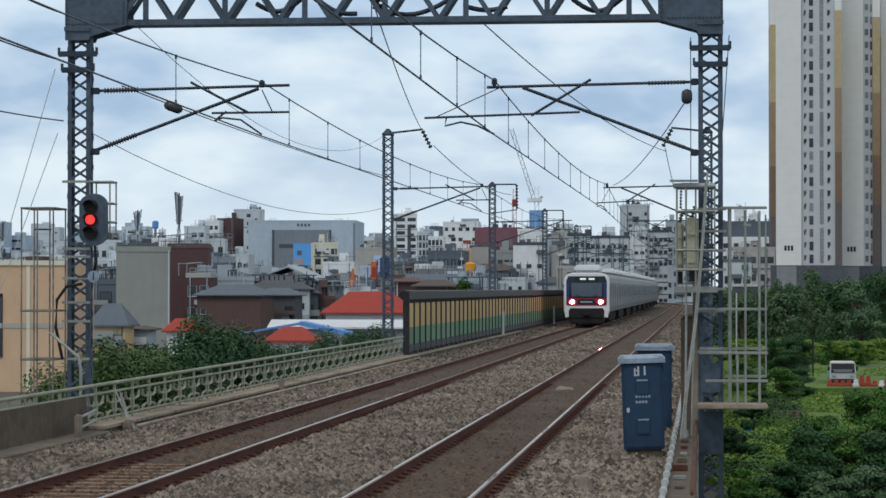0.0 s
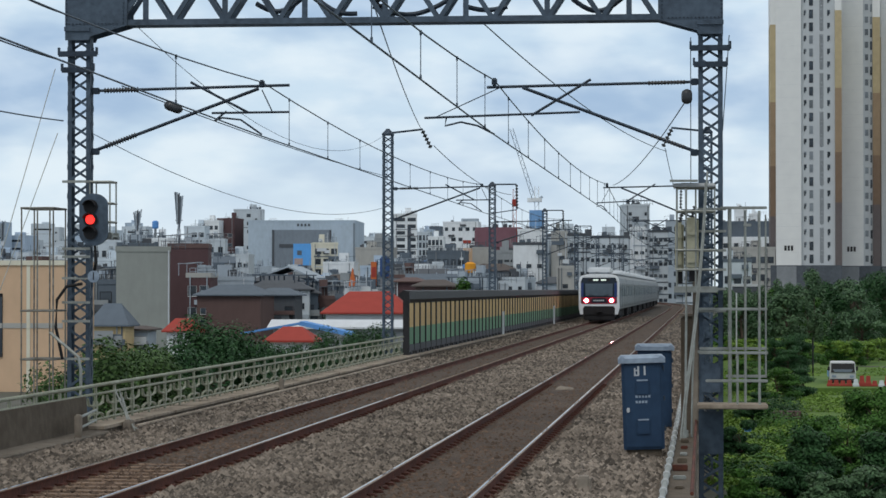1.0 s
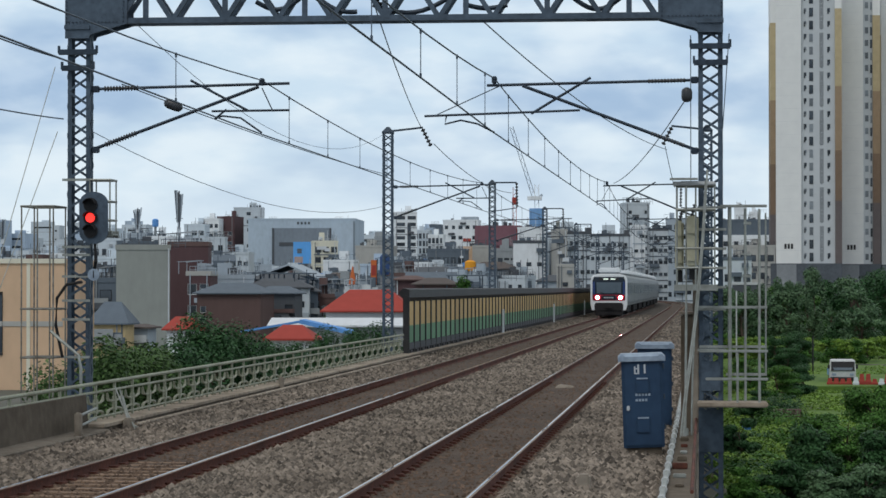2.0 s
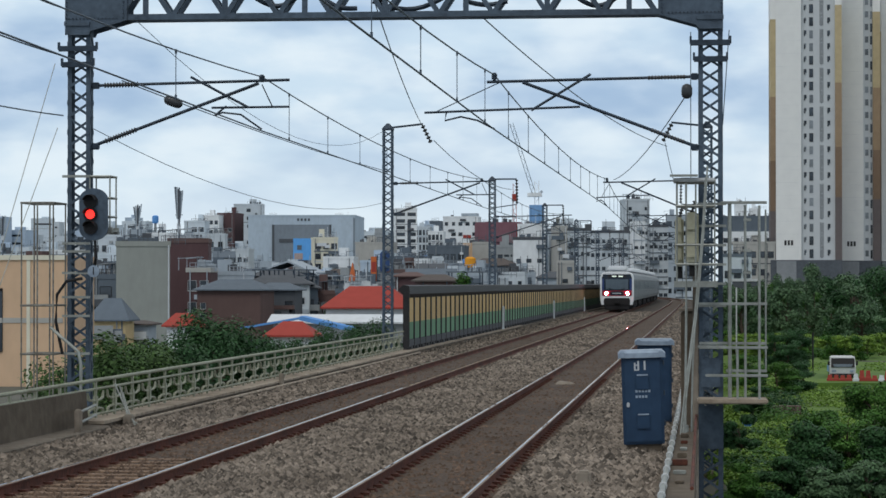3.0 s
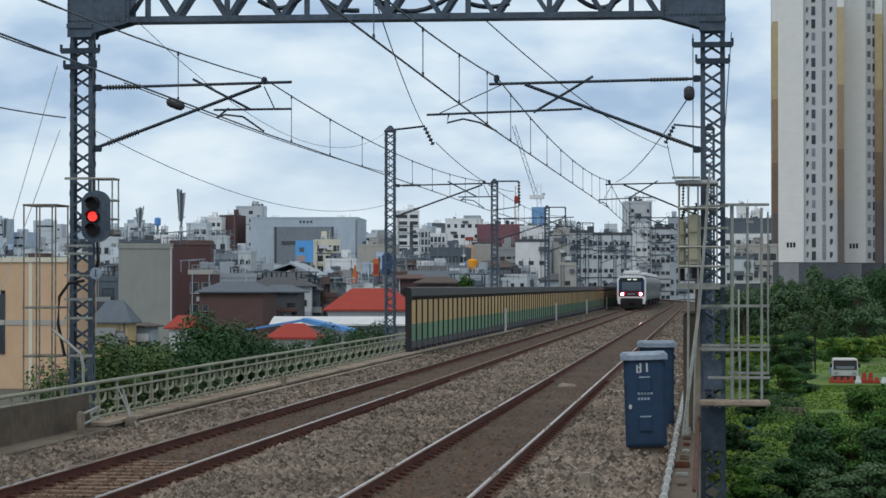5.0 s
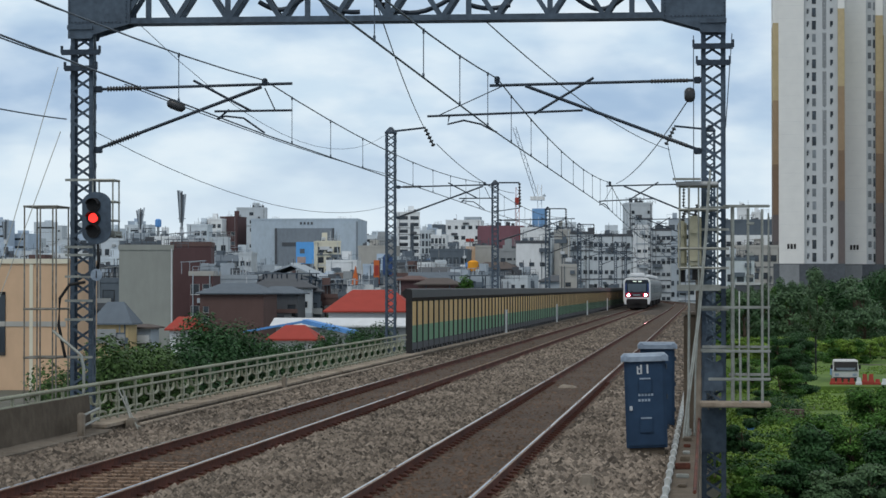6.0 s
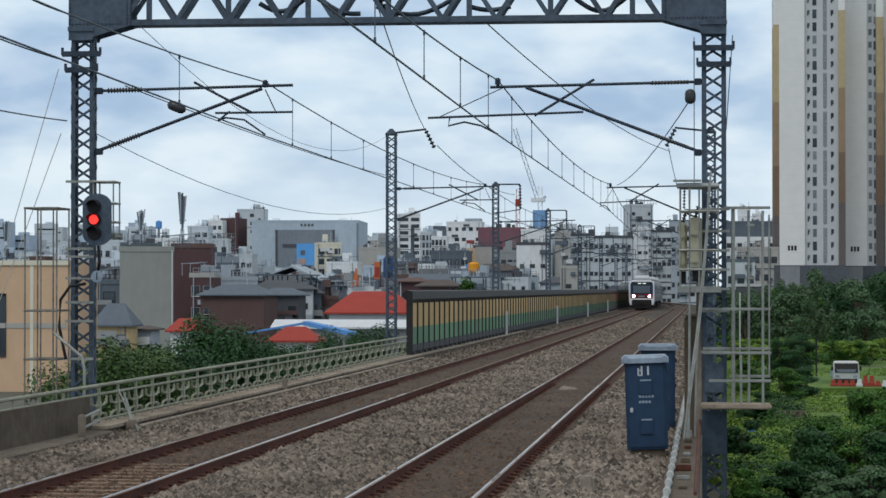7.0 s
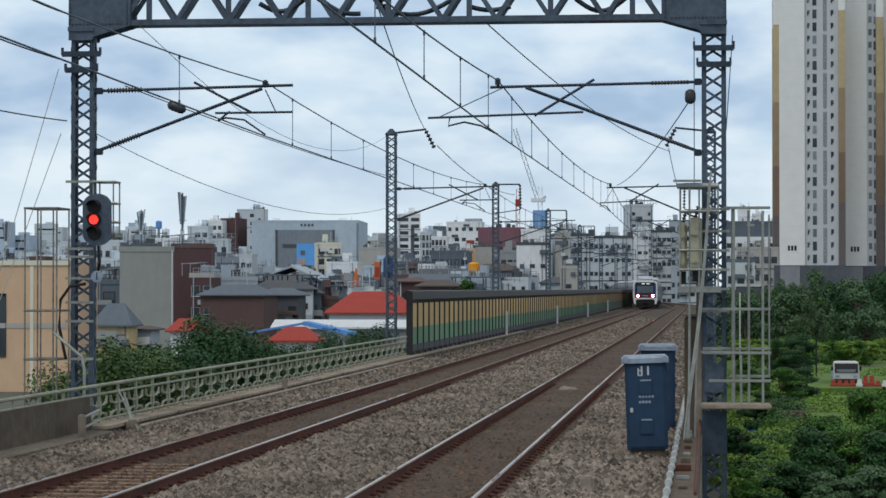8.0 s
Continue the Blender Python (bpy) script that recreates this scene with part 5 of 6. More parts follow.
house = building(-47.30, 172.0, 7.12, 4.46, "beige", "plain apricot plastered house beside the viaduct", 0, 0, 8, 0, frames="dark", roof="none")
part("cornice", box(BM(), -3.6, 3.55, -0.12, 0.1, 8.75, 9.08), wall_mat("cream"), house)
part("pilaster", box(BM(), 0.75, 1.0, -0.06, 0.0, 0, 8.75), wall_mat("cream"), house)
part("band", box(BM(), -3.3, 3.3, -0.05, 0.0, 4.4, 4.75), wall_mat("stone"), house)
blind_windows(house, window_mesh("dark"), [(-1.25, 4.6, 0.6, 4.4)])
house = building(-63.57, 285.0, 6.10, 7.02, "cement", "tall blind grey concrete house with a low rooftop shed", 0, 0, 9, 12, clutter=False)
part("roof_shed", box(BM(), -1.8, 1.2, 2, 6, 11.6, 12.4), wall_mat("slate"), house)
part("drain_pipe", tube(BM(), [(2.9, -0.1, 0), (2.9, -0.1, 11.5)], 0.08), wall_mat("whiteroof"), house)
building(-71.48, 300.0, 3.12, 3.32, "slate", "slate grey house with a dark window", 1, 3, 6, 0, frames="dark")
building(-59.28, 250.0, 3.40, -1.24, "ochre", "small ochre house with a dark grey pitched roof", 1, 1, 4, 0, roof="hip", trim="slate", frames="dark", rise=2.3)
building(-57.55, 255.0, 2.35, -1.71, "grey", "small grey house with a dark tiled roof", 2, 1, 4, 0, roof="hip", trim="tileroof")
building(-66.56, 325.0, 5.22, 8.08, "brick", "dark red brick house with small windows", 0, 0, 8, 8, clutter=False, trim="brown", frames="dark")
building(-63.81, 318.0, 3.06, 4.22, "brick", "dark brick annex with a flat roof", 2, 3, 5, 0, clutter=False, trim="stone")
house = building(-57.44, 305.0, 7.94, 1.67, "brown", "maroon tiled low house under a wide grey roof", 0, 0, 7, -4, roof="hip", trim="slate")
blind_windows(house, window_mesh("pale"), [(-3.2, 4.4, 0.7, 0.8), (-3.2, 3.2, 0.7, 0.8)])
house = building(-53.43, 315.0, 5.02, 1.65, "dark", "dark low house with railed balconies and a grey roof", 3, 2, 6, 0, roof="hip", trim="slate", frames="dark")
for z in (1.6, 3.9):
    part("balcony", box(BM(), -2.3, 2.5, -0.9, 0.0, z, z + 0.5), wall_mat("brown"), house)
part("cooler", box(BM(), -1.7, -0.9, -1.2, -0.9, 2.2, 2.9, 0.04), FRAME_W, house, "white cooling unit on the balcony")
building(-32.53, 245.0, 8.03, 0.08, "whiteroof", "low shed under a bright red sheet roof", 0, 0, 8, 3, roof="hip", trim="redroof", rise=2.2)
building(-31.21, 262.0, 2.36, 0.39, "whiteroof", "low annex under a red sheet roof", 0, 0, 6, 0, roof="hip", trim="redroof")
building(-32.00, 222.0, 11.61, -1.00, "concrete", "long low shed under a pale sheet roof", 0, 0, 4, 0, roof="gable", trim="whiteroof")
ob = part("blue_awning", bar(bar(BM(), (-37.52, 206.00, -1.12), (-32.69, 206.00, -0.28), 3.0, 0.16), (-32.69, 206.00, -0.28), (-28.49, 206.00, -1.19), 3.0, 0.34), wall_mat("blueroof"))
tagged(ob, "folded blue sheet awning over the yard", "awning")
for px in ((-36.91, 206.00, -1.58), (-29.19, 206.00, -1.57), (-32.69, 206.00, -0.88)):
    part("prop", bar(BM(), px, (px[0], px[1], -4.6), 0.1), STEEL_DK, ob)
building(-32.13, 196.0, 3.03, -1.64, "white", "small white house under an orange-red hipped roof", 0, 0, 3.5, 0, roof="hip", trim="redroof", rise=1.2)
building(-49.23, 238.0, 3.06, -1.59, "white", "small white house under an orange tiled roof", 0, 0, 4, 10, roof="hip", trim="redroof", rise=1.3)
building(-44.74, 330.0, 4.03, 1.91, "cream", "cream flat-roofed house with dark windows", 2, 2, 5, 0, clutter=False, frames="dark", trim="whiteroof")
building(-31.85, 300.0, 4.38, 2.77, "brown", "low brown house under a tiled roof", 2, 1, 6, 0, roof="hip", trim="tileroof")
building(-38.38, 330.0, 3.34, 3.39, "brick", "low brick house under a brown roof", 2, 1, 6, 0, roof="hip", trim="brown")
building(-51.23, 345.0, 5.00, 1.26, "brown", "low brown house with a rooftop shed", 3, 2, 6, 0)
hall = building(-69.19, 420.0, 10.22, 4.39, "slate", "wide dark hall under a grey gabled roof", 5, 2, 14, 0, frames="dark", roof="none")
part("roof", loft(BM(), [[(-5.6, y, 8.9), (0.3, y, 11.0), (5.8, y, 8.5), (5.8, y, 8.3), (0.3, y, 10.7), (-5.6, y, 8.7)] for y in (-1.2, 14)]), wall_mat("grey"), hall)


def cone_tent(at, h, r, colour, label):
    p = Vector(at)
    ob = part("rooftop_spire", tube(BM(), [p, p + Vector((0, 0, h * 0.5)), p + Vector((0, 0, h))], [r, r * 0.55, 0.05], 8), wall_mat(colour))
    tagged(ob, label, "spire")


cone_tent((-47.79, 345.00, 2.81), 2.6, 0.55, "spire", "orange pointed spire above the roofs")
ob = part("banner", box(BM(), -0.4, 0.4, -0.06, 0.06, 0, 3.3, 0.03), wall_mat("spire"))
ob.matrix_basis = pose(-44.6, 343, 2.9)
part("banner_pole", bar(BM(), (0.45, 0, -7.5), (0.45, 0, 3.5), 0.12), STEEL_DK, ob)
part("faded_patch", box(BM(), -0.3, 0.3, -0.075, -0.06, 1.2, 2.6), wall_mat("redroof"), ob)
tagged(ob, "tall orange-red banner above the roofs", "banner")


def water_tank(at, r, h, colour, label):
    p = Vector(at)
    ob = part("water_tank", tube(BM(), [p, p + Vector((0, 0, h * 0.15)), p + Vector((0, 0, h * 0.85)), p + Vector((0, 0, h))], [r * 0.85, r, r, r * 0.5], 14), wall_mat(colour))
    part("stand", tube(BM(), [p, Vector((p.x, p.y, -4.6))], r * 0.4, 6), wall_mat("concrete"), ob)
    tagged(ob, label, "water tank", "water tanks")


water_tank((-43.97, 350.00, 4.22), 0.7, 2.9, "navy", "tall dark blue rooftop water tank")
water_tank((-41.7, 455.00, 5.4), 0.98, 1.95, "orange", "bright orange rooftop water tank")
water_tank((-135.22, 620.00, 17.49), 0.8, 2.0, "blueroof", "blue rooftop water tank")

# ---- middle distance ----
store = building(-143.07, 900.0, 38.43, 26.82, "store", "large grey department store with its recess painted as darker panels", 0, 0, 40, 3, clutter=False, name="department_store")
sh = 31.1
# The recess is only colour: a darker proud panel with dark edge strips.
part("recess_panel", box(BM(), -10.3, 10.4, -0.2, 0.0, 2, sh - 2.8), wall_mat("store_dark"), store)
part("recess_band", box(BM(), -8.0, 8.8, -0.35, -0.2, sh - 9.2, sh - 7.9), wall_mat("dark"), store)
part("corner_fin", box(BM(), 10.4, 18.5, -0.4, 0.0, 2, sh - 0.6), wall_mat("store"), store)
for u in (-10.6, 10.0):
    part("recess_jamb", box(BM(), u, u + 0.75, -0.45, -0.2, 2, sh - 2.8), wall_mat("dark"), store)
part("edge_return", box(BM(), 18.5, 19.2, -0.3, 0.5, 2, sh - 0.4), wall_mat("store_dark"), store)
for k in range(4):
    part("sign_mark", box(BM(), -1.6 + k * 1.3, -0.9 + k * 1.3, -0.15, 0.0, sh - 1.5, sh - 0.6), wall_mat("dark"), store)
bb = part("billboard", box(BM(), *[0, 7.0], 0, 0.4, 0, 7.6), wall_mat("board"))
bb.matrix_basis = pose(*(-142.85, 880.00, 10.81))
tagged(bb, "bright blue rooftop advertising board", "billboard")
part("prop", box(BM(), 2.0, 5.0, 0.05, 0.35, -18.0, 0.0), wall_mat("dark"), bb)
part("picture_patch", box(BM(), 0.4, 3.4, -0.1, 0.0, 0.2, 2.4), wall_mat("tan"), bb)
part("picture_patch", box(BM(), 1.4, 3.0, -0.1, 0.0, 3.6, 5.2), wall_mat("slate"), bb)

building(-173.11, 960.0, 11.39, 32.78, "pale", "tall pale slab block with few windows", 1, 12, 12, 8)
building(-171.55, 905.0, 6.41, 27.80, "brick", "white and brown apartment block", 2, 9, 12, -6, frames="pale")
building(-176.06, 900.0, 6.18, 26.86, "white", "white apartment block with dark window rows", 3, 9, 12, -6, frames="dark")
building(-123.88, 640.0, 4.68, 15.06, "pale", "grey small office block", 2, 5, 8, 6, frames="dark")
building(-114.77, 620.0, 5.95, 10.88, "pale", "pale low flats with roof boxes", 4, 4, 8, 0)
building(-92.48, 620.0, 5.90, 13.64, "cream", "cream small tower block with dark windows", 3, 7, 8, 14, frames="dark")
building(-86.51, 600.0, 7.34, 8.70, "white", "white low block with round openings", 4, 2, 8, 0, frames="dark")
building(-91.90, 700.0, 8.85, 13.80, "stone", "pale grey blind block with a stepped roof", 0, 0, 12, -8)
building(-97.38, 760.0, 6.86, 16.80, "concrete", "grey block with a dark roof box", 2, 4, 10, 0, frames="dark")
slab = building(-103.03, 880.0, 7.53, 28.50, "white", "white apartment slab with dark bands", 2, 14, 10, 10, frames="dark", win=(4.0, 1.2))
part("glass_strip", box(BM(), 0.4, 1.6, -0.15, 0.0, 4, 29), GLASS, slab)
building(-106.34, 960.0, 5.61, 23.97, "pale", "pale tower with bluish glass bands", 4, 10, 10, 0, frames="dark", win=(1.0, 2.4))
building(-109.84, 1010.0, 4.54, 25.98, "painted_haze_blue", "bluish glass tower between white ones", 3, 12, 9, 0, frames="dark", win=(1.1, 2.0))
building(-99.16, 940.0, 5.70, 21.83, "white", "white tower with bluish glass bands", 4, 9, 10, 0, frames="dark", win=(1.0, 2.4))
building(-110.88, 1050.0, 4.72, 28.32, "slate", "slate tower behind the white ones", 0, 0, 10, 0, clutter=False)
office = building(-95.51, 1000.0, 13.90, 28.86, "white", "white office block with a raised grey plant storey", 5, 8, 14, 0, frames="dark", clutter=False)
part("plant_storey", box(BM(), 0.2, 6.6, 1, 8, 30.5, 35.0), wall_mat("grey"), office)
part("sign_mark", box(BM(), 1.0, 4.2, -0.2, 0.0, 25.2, 26.4), wall_mat("redroof"), office)
part("blue_panel", box(BM(), -4.6, -2.0, -0.2, 0.0, 12, 22), wall_mat("blue"), office)
building(-64.86, 640.0, 9.48, 11.94, "slate", "slate blue block with dark windows", 5, 4, 12, 0, frames="dark")
building(-63.29, 560.0, 5.80, 7.76, "white", "white low block with a row of round openings", 5, 1, 8, 0, frames="dark", clutter=False)
building(-60.66, 660.0, 3.25, 12.81, "beige", "narrow blind apricot block", 0, 0, 6, 0, clutter=False)
building(-56.98, 655.0, 4.99, 13.02, "stone", "pale blind block beside the crimson one", 0, 0, 6, 0, clutter=False)
red = building(-55.71, 690.0, 12.03, 18.97, "crimson", "crimson sheet-clad block above grey floors", 0, 0, 10, 0, clutter=False)
part("lower_floors", box(BM(), -6.1, 6.1, -0.6, 0.0, 0, 16.5), wall_mat("concrete"), red)
part("frayed_edge", box(BM(), -6.3, 5.0, -0.4, 0.0, 18.5, 23.4), wall_mat("crimson"), red)
building(-42.39, 540.0, 5.55, 10.45, "concrete", "cluttered grey block with open balconies", 4, 4, 8, 0, frames="dark")
building(-42.02, 620.0, 6.36, 16.86, "white", "white upper block with a blank wall", 0, 0, 8, 0, clutter=False)
building(-35.59, 520.0, 6.49, 11.77, "white", "white low block under a dark eave", 3, 2, 8, 0, frames="dark", clutter=False, trim="dark", win=(0.9, 0.8))
flats = building(-26.33, 520.0, 6.93, 13.60, "pale", "weathered grey apartment block with dark balcony slots", 6, 6, 12, 14, frames="dark", win=(0.8, 0.8), trim="dark")
building(-28.54, 515.0, 2.18, 13.95, "stone", "pale stair block of the weathered flats", 1, 6, 6, 14, frames="dark", win=(1.2, 0.8))
building(-23.26, 430.0, 2.96, 6.13, "stone", "small pale block with dark windows", 1, 2, 5, 0, frames="dark", win=(1.1, 0.7), clutter=False)
building(-20.65, 560.0, 8.44, 13.94, "pale", "grey terrace of weathered flats", 7, 6, 12, 0, frames="dark", win=(0.8, 0.8), trim="dark")
twr = building(-16.38, 640.0, 5.94, 23.50, "pale", "pale tower house with small dark windows", 3, 9, 9, 12, frames="dark", win=(0.7, 0.8), clutter=False)
building(-15.09, 600.0, 2.92, 16.87, "white", "narrow white block with dark slots", 2, 6, 6, 8, frames="dark", win=(1.0, 0.7), clutter=False)
building(-10.94, 620.0, 4.65, 16.51, "pale", "pale flats with dark window slots", 4, 7, 8, 0, frames="dark", win=(1.6, 0.8), trim="dark")
building(-8.04, 760.0, 6.36, 22.69, "grey", "grey-blue flats beyond the line", 3, 8, 10, 0, frames="dark")
building(-3.34, 560.0, 5.43, 12.66, "pale", "pale low flats beyond the line", 3, 4, 10, 0, frames="dark")
slab = building(11.97, 700.0, 15.03, 20.75, "slate", "long slab under a dark roof band", 0, 0, 10, 0, clutter=False)
part("pale_face", box(BM(), -7.4, 7.4, -0.4, 0.0, 0, 21.4), wall_mat("white"), slab)
for k in range(5):
    blind_windows(slab, window_mesh("dark"), [(-6 + k * 2.9, z, 1.2, 1.3) for z in (19, 15.5, 12)])
for ob in [o for o in slab.children if o.name.startswith("window")]:
    ob.location.y = -0.42
building(11.29, 780.0, 3.76, 26.61, "white", "narrow white block behind the cage", 0, 0, 8, 0)
building(15.17, 760.0, 3.33, 24.64, "white", "narrow white block behind the cage", 1, 5, 8, 0)
building(10.68, 560.0, 9.81, 11.40, "stone", "beige flats with dark windows", 5, 4, 10, 0, frames="dark")
building(6.32, 480.0, 5.26, 7.80, "pale", "pale low house behind the trees", 3, 2, 8, 0, frames="dark", trim="slate")
ob = part("glasshouse_roof", box(BM(), *[0, 3.9], 0, 4, 0, 0.35, 0.05), FRAME_W)
ob.matrix_basis = pose(*(3.73, 340.00, 2.80))
part("glasshouse_wall", box(BM(), 0.1, 3.8, 0.1, 3.9, -7.2, 0), wall_mat("dark"), ob)
tagged(ob, "white flat canopy roof behind the trees", "canopy")


building(-133.49, 560.0, 6.98, 13.16, "pale", "pale flats behind the signal mast", 3, 4, 8, 0, frames="dark")
building(-148.73, 660.0, 5.62, 16.54, "grey", "grey flats among the roofs", 3, 5, 8, 10, frames="dark")
building(-130.17, 600.0, 6.07, 14.44, "white", "white flats with a roof shed", 3, 4, 8, -8, frames="dark")
building(-153.72, 760.0, 6.27, 21.37, "painted_haze", "grey office block tinted with painted haze", 3, 7, 8, 0, frames="dark")
building(-175.27, 700.0, 4.86, 17.11, "painted_haze_blue", "blue-grey tower behind the mast tinted with painted haze", 2, 7, 8, 0, frames="dark")

# ---- low roofs between ----
def fill_roofs():
    """Ordinary low houses that crowd the ground between the named ones."""
    rng = random.Random(21)
    walls = ("concrete", "slate", "grey", "grey", "dark", "slate", "concrete", "brown", "slate", "pale", "dark")
    looks = {"concrete": "grey concrete", "slate": "slate grey", "brick": "dark brick", "pale": "pale grey", "grey": "grey", "brown": "brown", "white": "white", "dark": "charcoal", "stone": "stone-coloured", "painted_haze": "haze-tinted pale", "painted_haze_blue": "haze-tinted blue-grey"}
    for row, (y, top, spread, a0, a1, n) in enumerate(((360, 3.3, 0.8, -14.5, -6.0, 17), (420, 4.6, 1.2, -14.5, -4.4, 20), (490, 6.0, 1.5, -15.5, -3.2, 24), (560, 8.0, 2.0, -15.5, -2.6, 26), (680, 11.0, 2.6, -15.5, -2.4, 26), (800, 14.0, 4.0, -15.8, -1.8, 30))):
        for k in range(n):
            a = radians(a0 + (a1 - a0) * (k + rng.uniform(0.1, 0.9)) / n)
            yy = y + rng.uniform(-22, 22)
            # farther rows take paler, bluer walls: distance haze painted in
            x, wall = yy * math.tan(a), rng.choice(walls if row < 3 else ("pale", "grey", "white", "painted_haze", "painted_haze_blue", "pale", "slate"))
            low = 0.55 if -10.6 < math.degrees(a) < -7.6 else (0.8 if math.degrees(a) > -7.6 else 1.0)
            if y > 500 and -8.3 < math.degrees(a) < -7.4:
                continue
            roof = rng.choice(("flat", "flat", "hip", "gable")) if row < 3 else "flat"
            words = looks[wall] + {"flat": " flat-roofed house with small windows", "hip": " house under a hipped roof", "gable": " house under a gabled roof"}[roof]
            w = rng.uniform(5.0, 10.5)
            b = building(x, yy, w, top * low + rng.uniform(-spread, spread), wall, words, rng.choice((2, 3, 4)), 2 + row // 2, rng.uniform(5, 9), rng.uniform(-15, 15),
                         frames=rng.choice(("pale", "dark", "dark")), roof=roof, trim=rng.choice(("slate", "dark", "slate", "dark", "tileroof")) if roof != "flat" else None, win=(rng.uniform(0.8, 1.8), rng.uniform(0.7, 1.2)), seed=k, group="low houses")
            h = top * low + 4.6
            if roof == "flat" and rng.random() < 0.6:
                u = rng.uniform(-w / 3, w / 3)
                part("roof_box", box(BM(), u - 0.6, u + 0.6, 1.0, 2.2, h - 0.5, h + rng.uniform(1.0, 1.9), 0.05), wall_mat(rng.choice(("whiteroof", "grey", "blueroof", "dark"))), b)
            if rng.random() < 0.35:
                part("aerial", tube(BM(), [(w / 4, 2, h - 1), (w / 4, 2, h + rng.uniform(2, 3.5))], 0.05, 4), STEEL_DK, b)


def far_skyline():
    """Towers along the horizon, with distance haze put into their wall colours."""
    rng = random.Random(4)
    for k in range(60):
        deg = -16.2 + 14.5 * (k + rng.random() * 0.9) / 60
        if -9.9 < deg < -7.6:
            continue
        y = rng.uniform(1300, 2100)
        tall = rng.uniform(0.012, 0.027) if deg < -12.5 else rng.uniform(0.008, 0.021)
        building(y * math.tan(radians(deg)), y, rng.uniform(9, 20), 2.5 + y * tall, rng.choice(("painted_haze", "painted_haze", "painted_haze_blue", "pale")), "distant skyline tower block with haze painted into its walls", 1, 8, 14, rng.uniform(-20, 20), frames="dark", win=(12, 1.3), group="skyline towers")


fill_roofs()
far_skyline()


def open_shed(deg, y, w, top, floors, label, seed):
    """A dark steel-framed rooftop shed or open floor stack with clutter inside."""
    rng = random.Random(seed)
    ob = empty("frame_shed", pose(y * math.tan(radians(deg)), y, -4.6), label, "shed", "open frame sheds")
    h, d = top + 4.6, 5.0
    step = 2.4
    z_low = h - step * floors
    part("lower_storey", box(BM(), -w / 2, w / 2, 0.4, d, 0, z_low), wall_mat("dark"), ob)
    for k in range(int(w / 2) + 1):
        u = -w / 2 + w * k / int(w / 2)
        for v in (0.2, d):
            part("post", bar(BM(), (u, v, z_low), (u, v, h), 0.16), STEEL, ob)
    for f in range(floors + 1):
        z = z_low + step * f
        part("slab", box(BM(), -w / 2 - 0.4, w / 2 + 0.4, -0.3, d + 0.3, z, z + 0.16), wall_mat("grey" if f % 2 else "slate"), ob)
        if f < floors:
            rail = BM()
            for dz in (0.5, 0.95):
                bar(rail, (-w / 2, -0.2, z + dz), (w / 2, -0.2, z + dz), 0.06)
            part("guard_rail", rail, STEEL, ob)
            for k in range(4):
                u, sz = rng.uniform(-w / 2 + 0.5, w / 2 - 0.5), rng.uniform(0.3, 0.7)
                part("stored_goods", box(BM(), u - sz, u + sz, 0.8, 1.8, z + 0.16, z + rng.uniform(0.7, 1.7), 0.04), wall_mat(rng.choice(("slate", "whiteroof", "dark", "brown", "concrete", "navy"))), ob)
    part("brace", bar(BM(), (-w / 2, 0.1, z_low), (-w / 2 + 2.0, 0.1, h), 0.1), STEEL, ob)


open_shed(-9.55, 356, 8.5, 4.4, 2, "dark steel-framed open floors stacked with goods", 1)
open_shed(-8.75, 362, 6.0, 3.6, 1, "dark open-sided steel shed among the roofs", 2)
open_shed(-10.25, 372, 6.5, 4.6, 2, "slate grey open-framed rooftop storey", 3)
open_shed(-6.4, 350, 5.0, 3.4, 1, "dark steel-framed shed behind the barrier", 4)
open_shed(-5.2, 380, 7.0, 4.2, 2, "grey open-framed floors behind the barrier", 5)

# ---- cranes and aerials ----
def lattice_mast(parent, a, b, w, material, name="mast_section"):
    a, b = Vector(a), Vector(b)
    d = (b - a)
    n = max(4, int(d.length / (w * 1.3)))
    s = d.normalized().cross(Vector((0, 1, 0))).normalized() * (w / 2)
    bm = BM()
    for k in (-1, 1):
        bar(bm, a + s * k, b + s * k, w * 0.16)
    for i in range(n):
        p, q = a.lerp(b, i / n), a.lerp(b, (i + 1) / n)
        k = 1 if i % 2 else -1
        bar(bm, p + s * k, q - s * k, w * 0.1)
    return part(name, bm, material, parent)


crane = empty("tower_crane", Matrix(), "white luffing tower crane on a blue climbing frame", "crane")
lattice_mast(crane, (-65.32, 1000.00, 27.42), (-65.32, 1000.00, 43.00), 1.6, wall_mat("white"))
lattice_mast(crane, (-66.21, 1000.00, 37.22), (-75.36, 1000.00, 65.77), 1.3, wall_mat("slate"), "jib")
part("machine_deck", box(BM(), *[-3.2, 2.4], -1.5, 1.5, 0, 1.6, 0.1), wall_mat("white"), crane).matrix_basis = pose(*(-65.77, 1000.00, 36.77))
part("climbing_frame", box(BM(), *[-2.8, 2.8], -2.5, 2.5, -2, 5.2, 0.1), wall_mat("blue"), crane).matrix_basis = pose(*(-65.32, 1000.00, 28.32))
part("counter_jib", bar(BM(), (-65.77, 1000.00, 37.00), (-63.09, 1000.00, 38.99), 0.9), wall_mat("grey"), crane)
part("base_tower", box(BM(), *[-2, 2], -2, 2, -35, 0), wall_mat("grey"), crane).matrix_basis = pose(*(-65.32, 1000.00, 27.42))
crane = empty("tower_crane", Matrix(), "slim red tower crane above the roofs", "crane")
lattice_mast(crane, (-51.08, 690.00, 13.57), (-51.08, 690.00, 29.70), 0.9, wall_mat("redroof"))
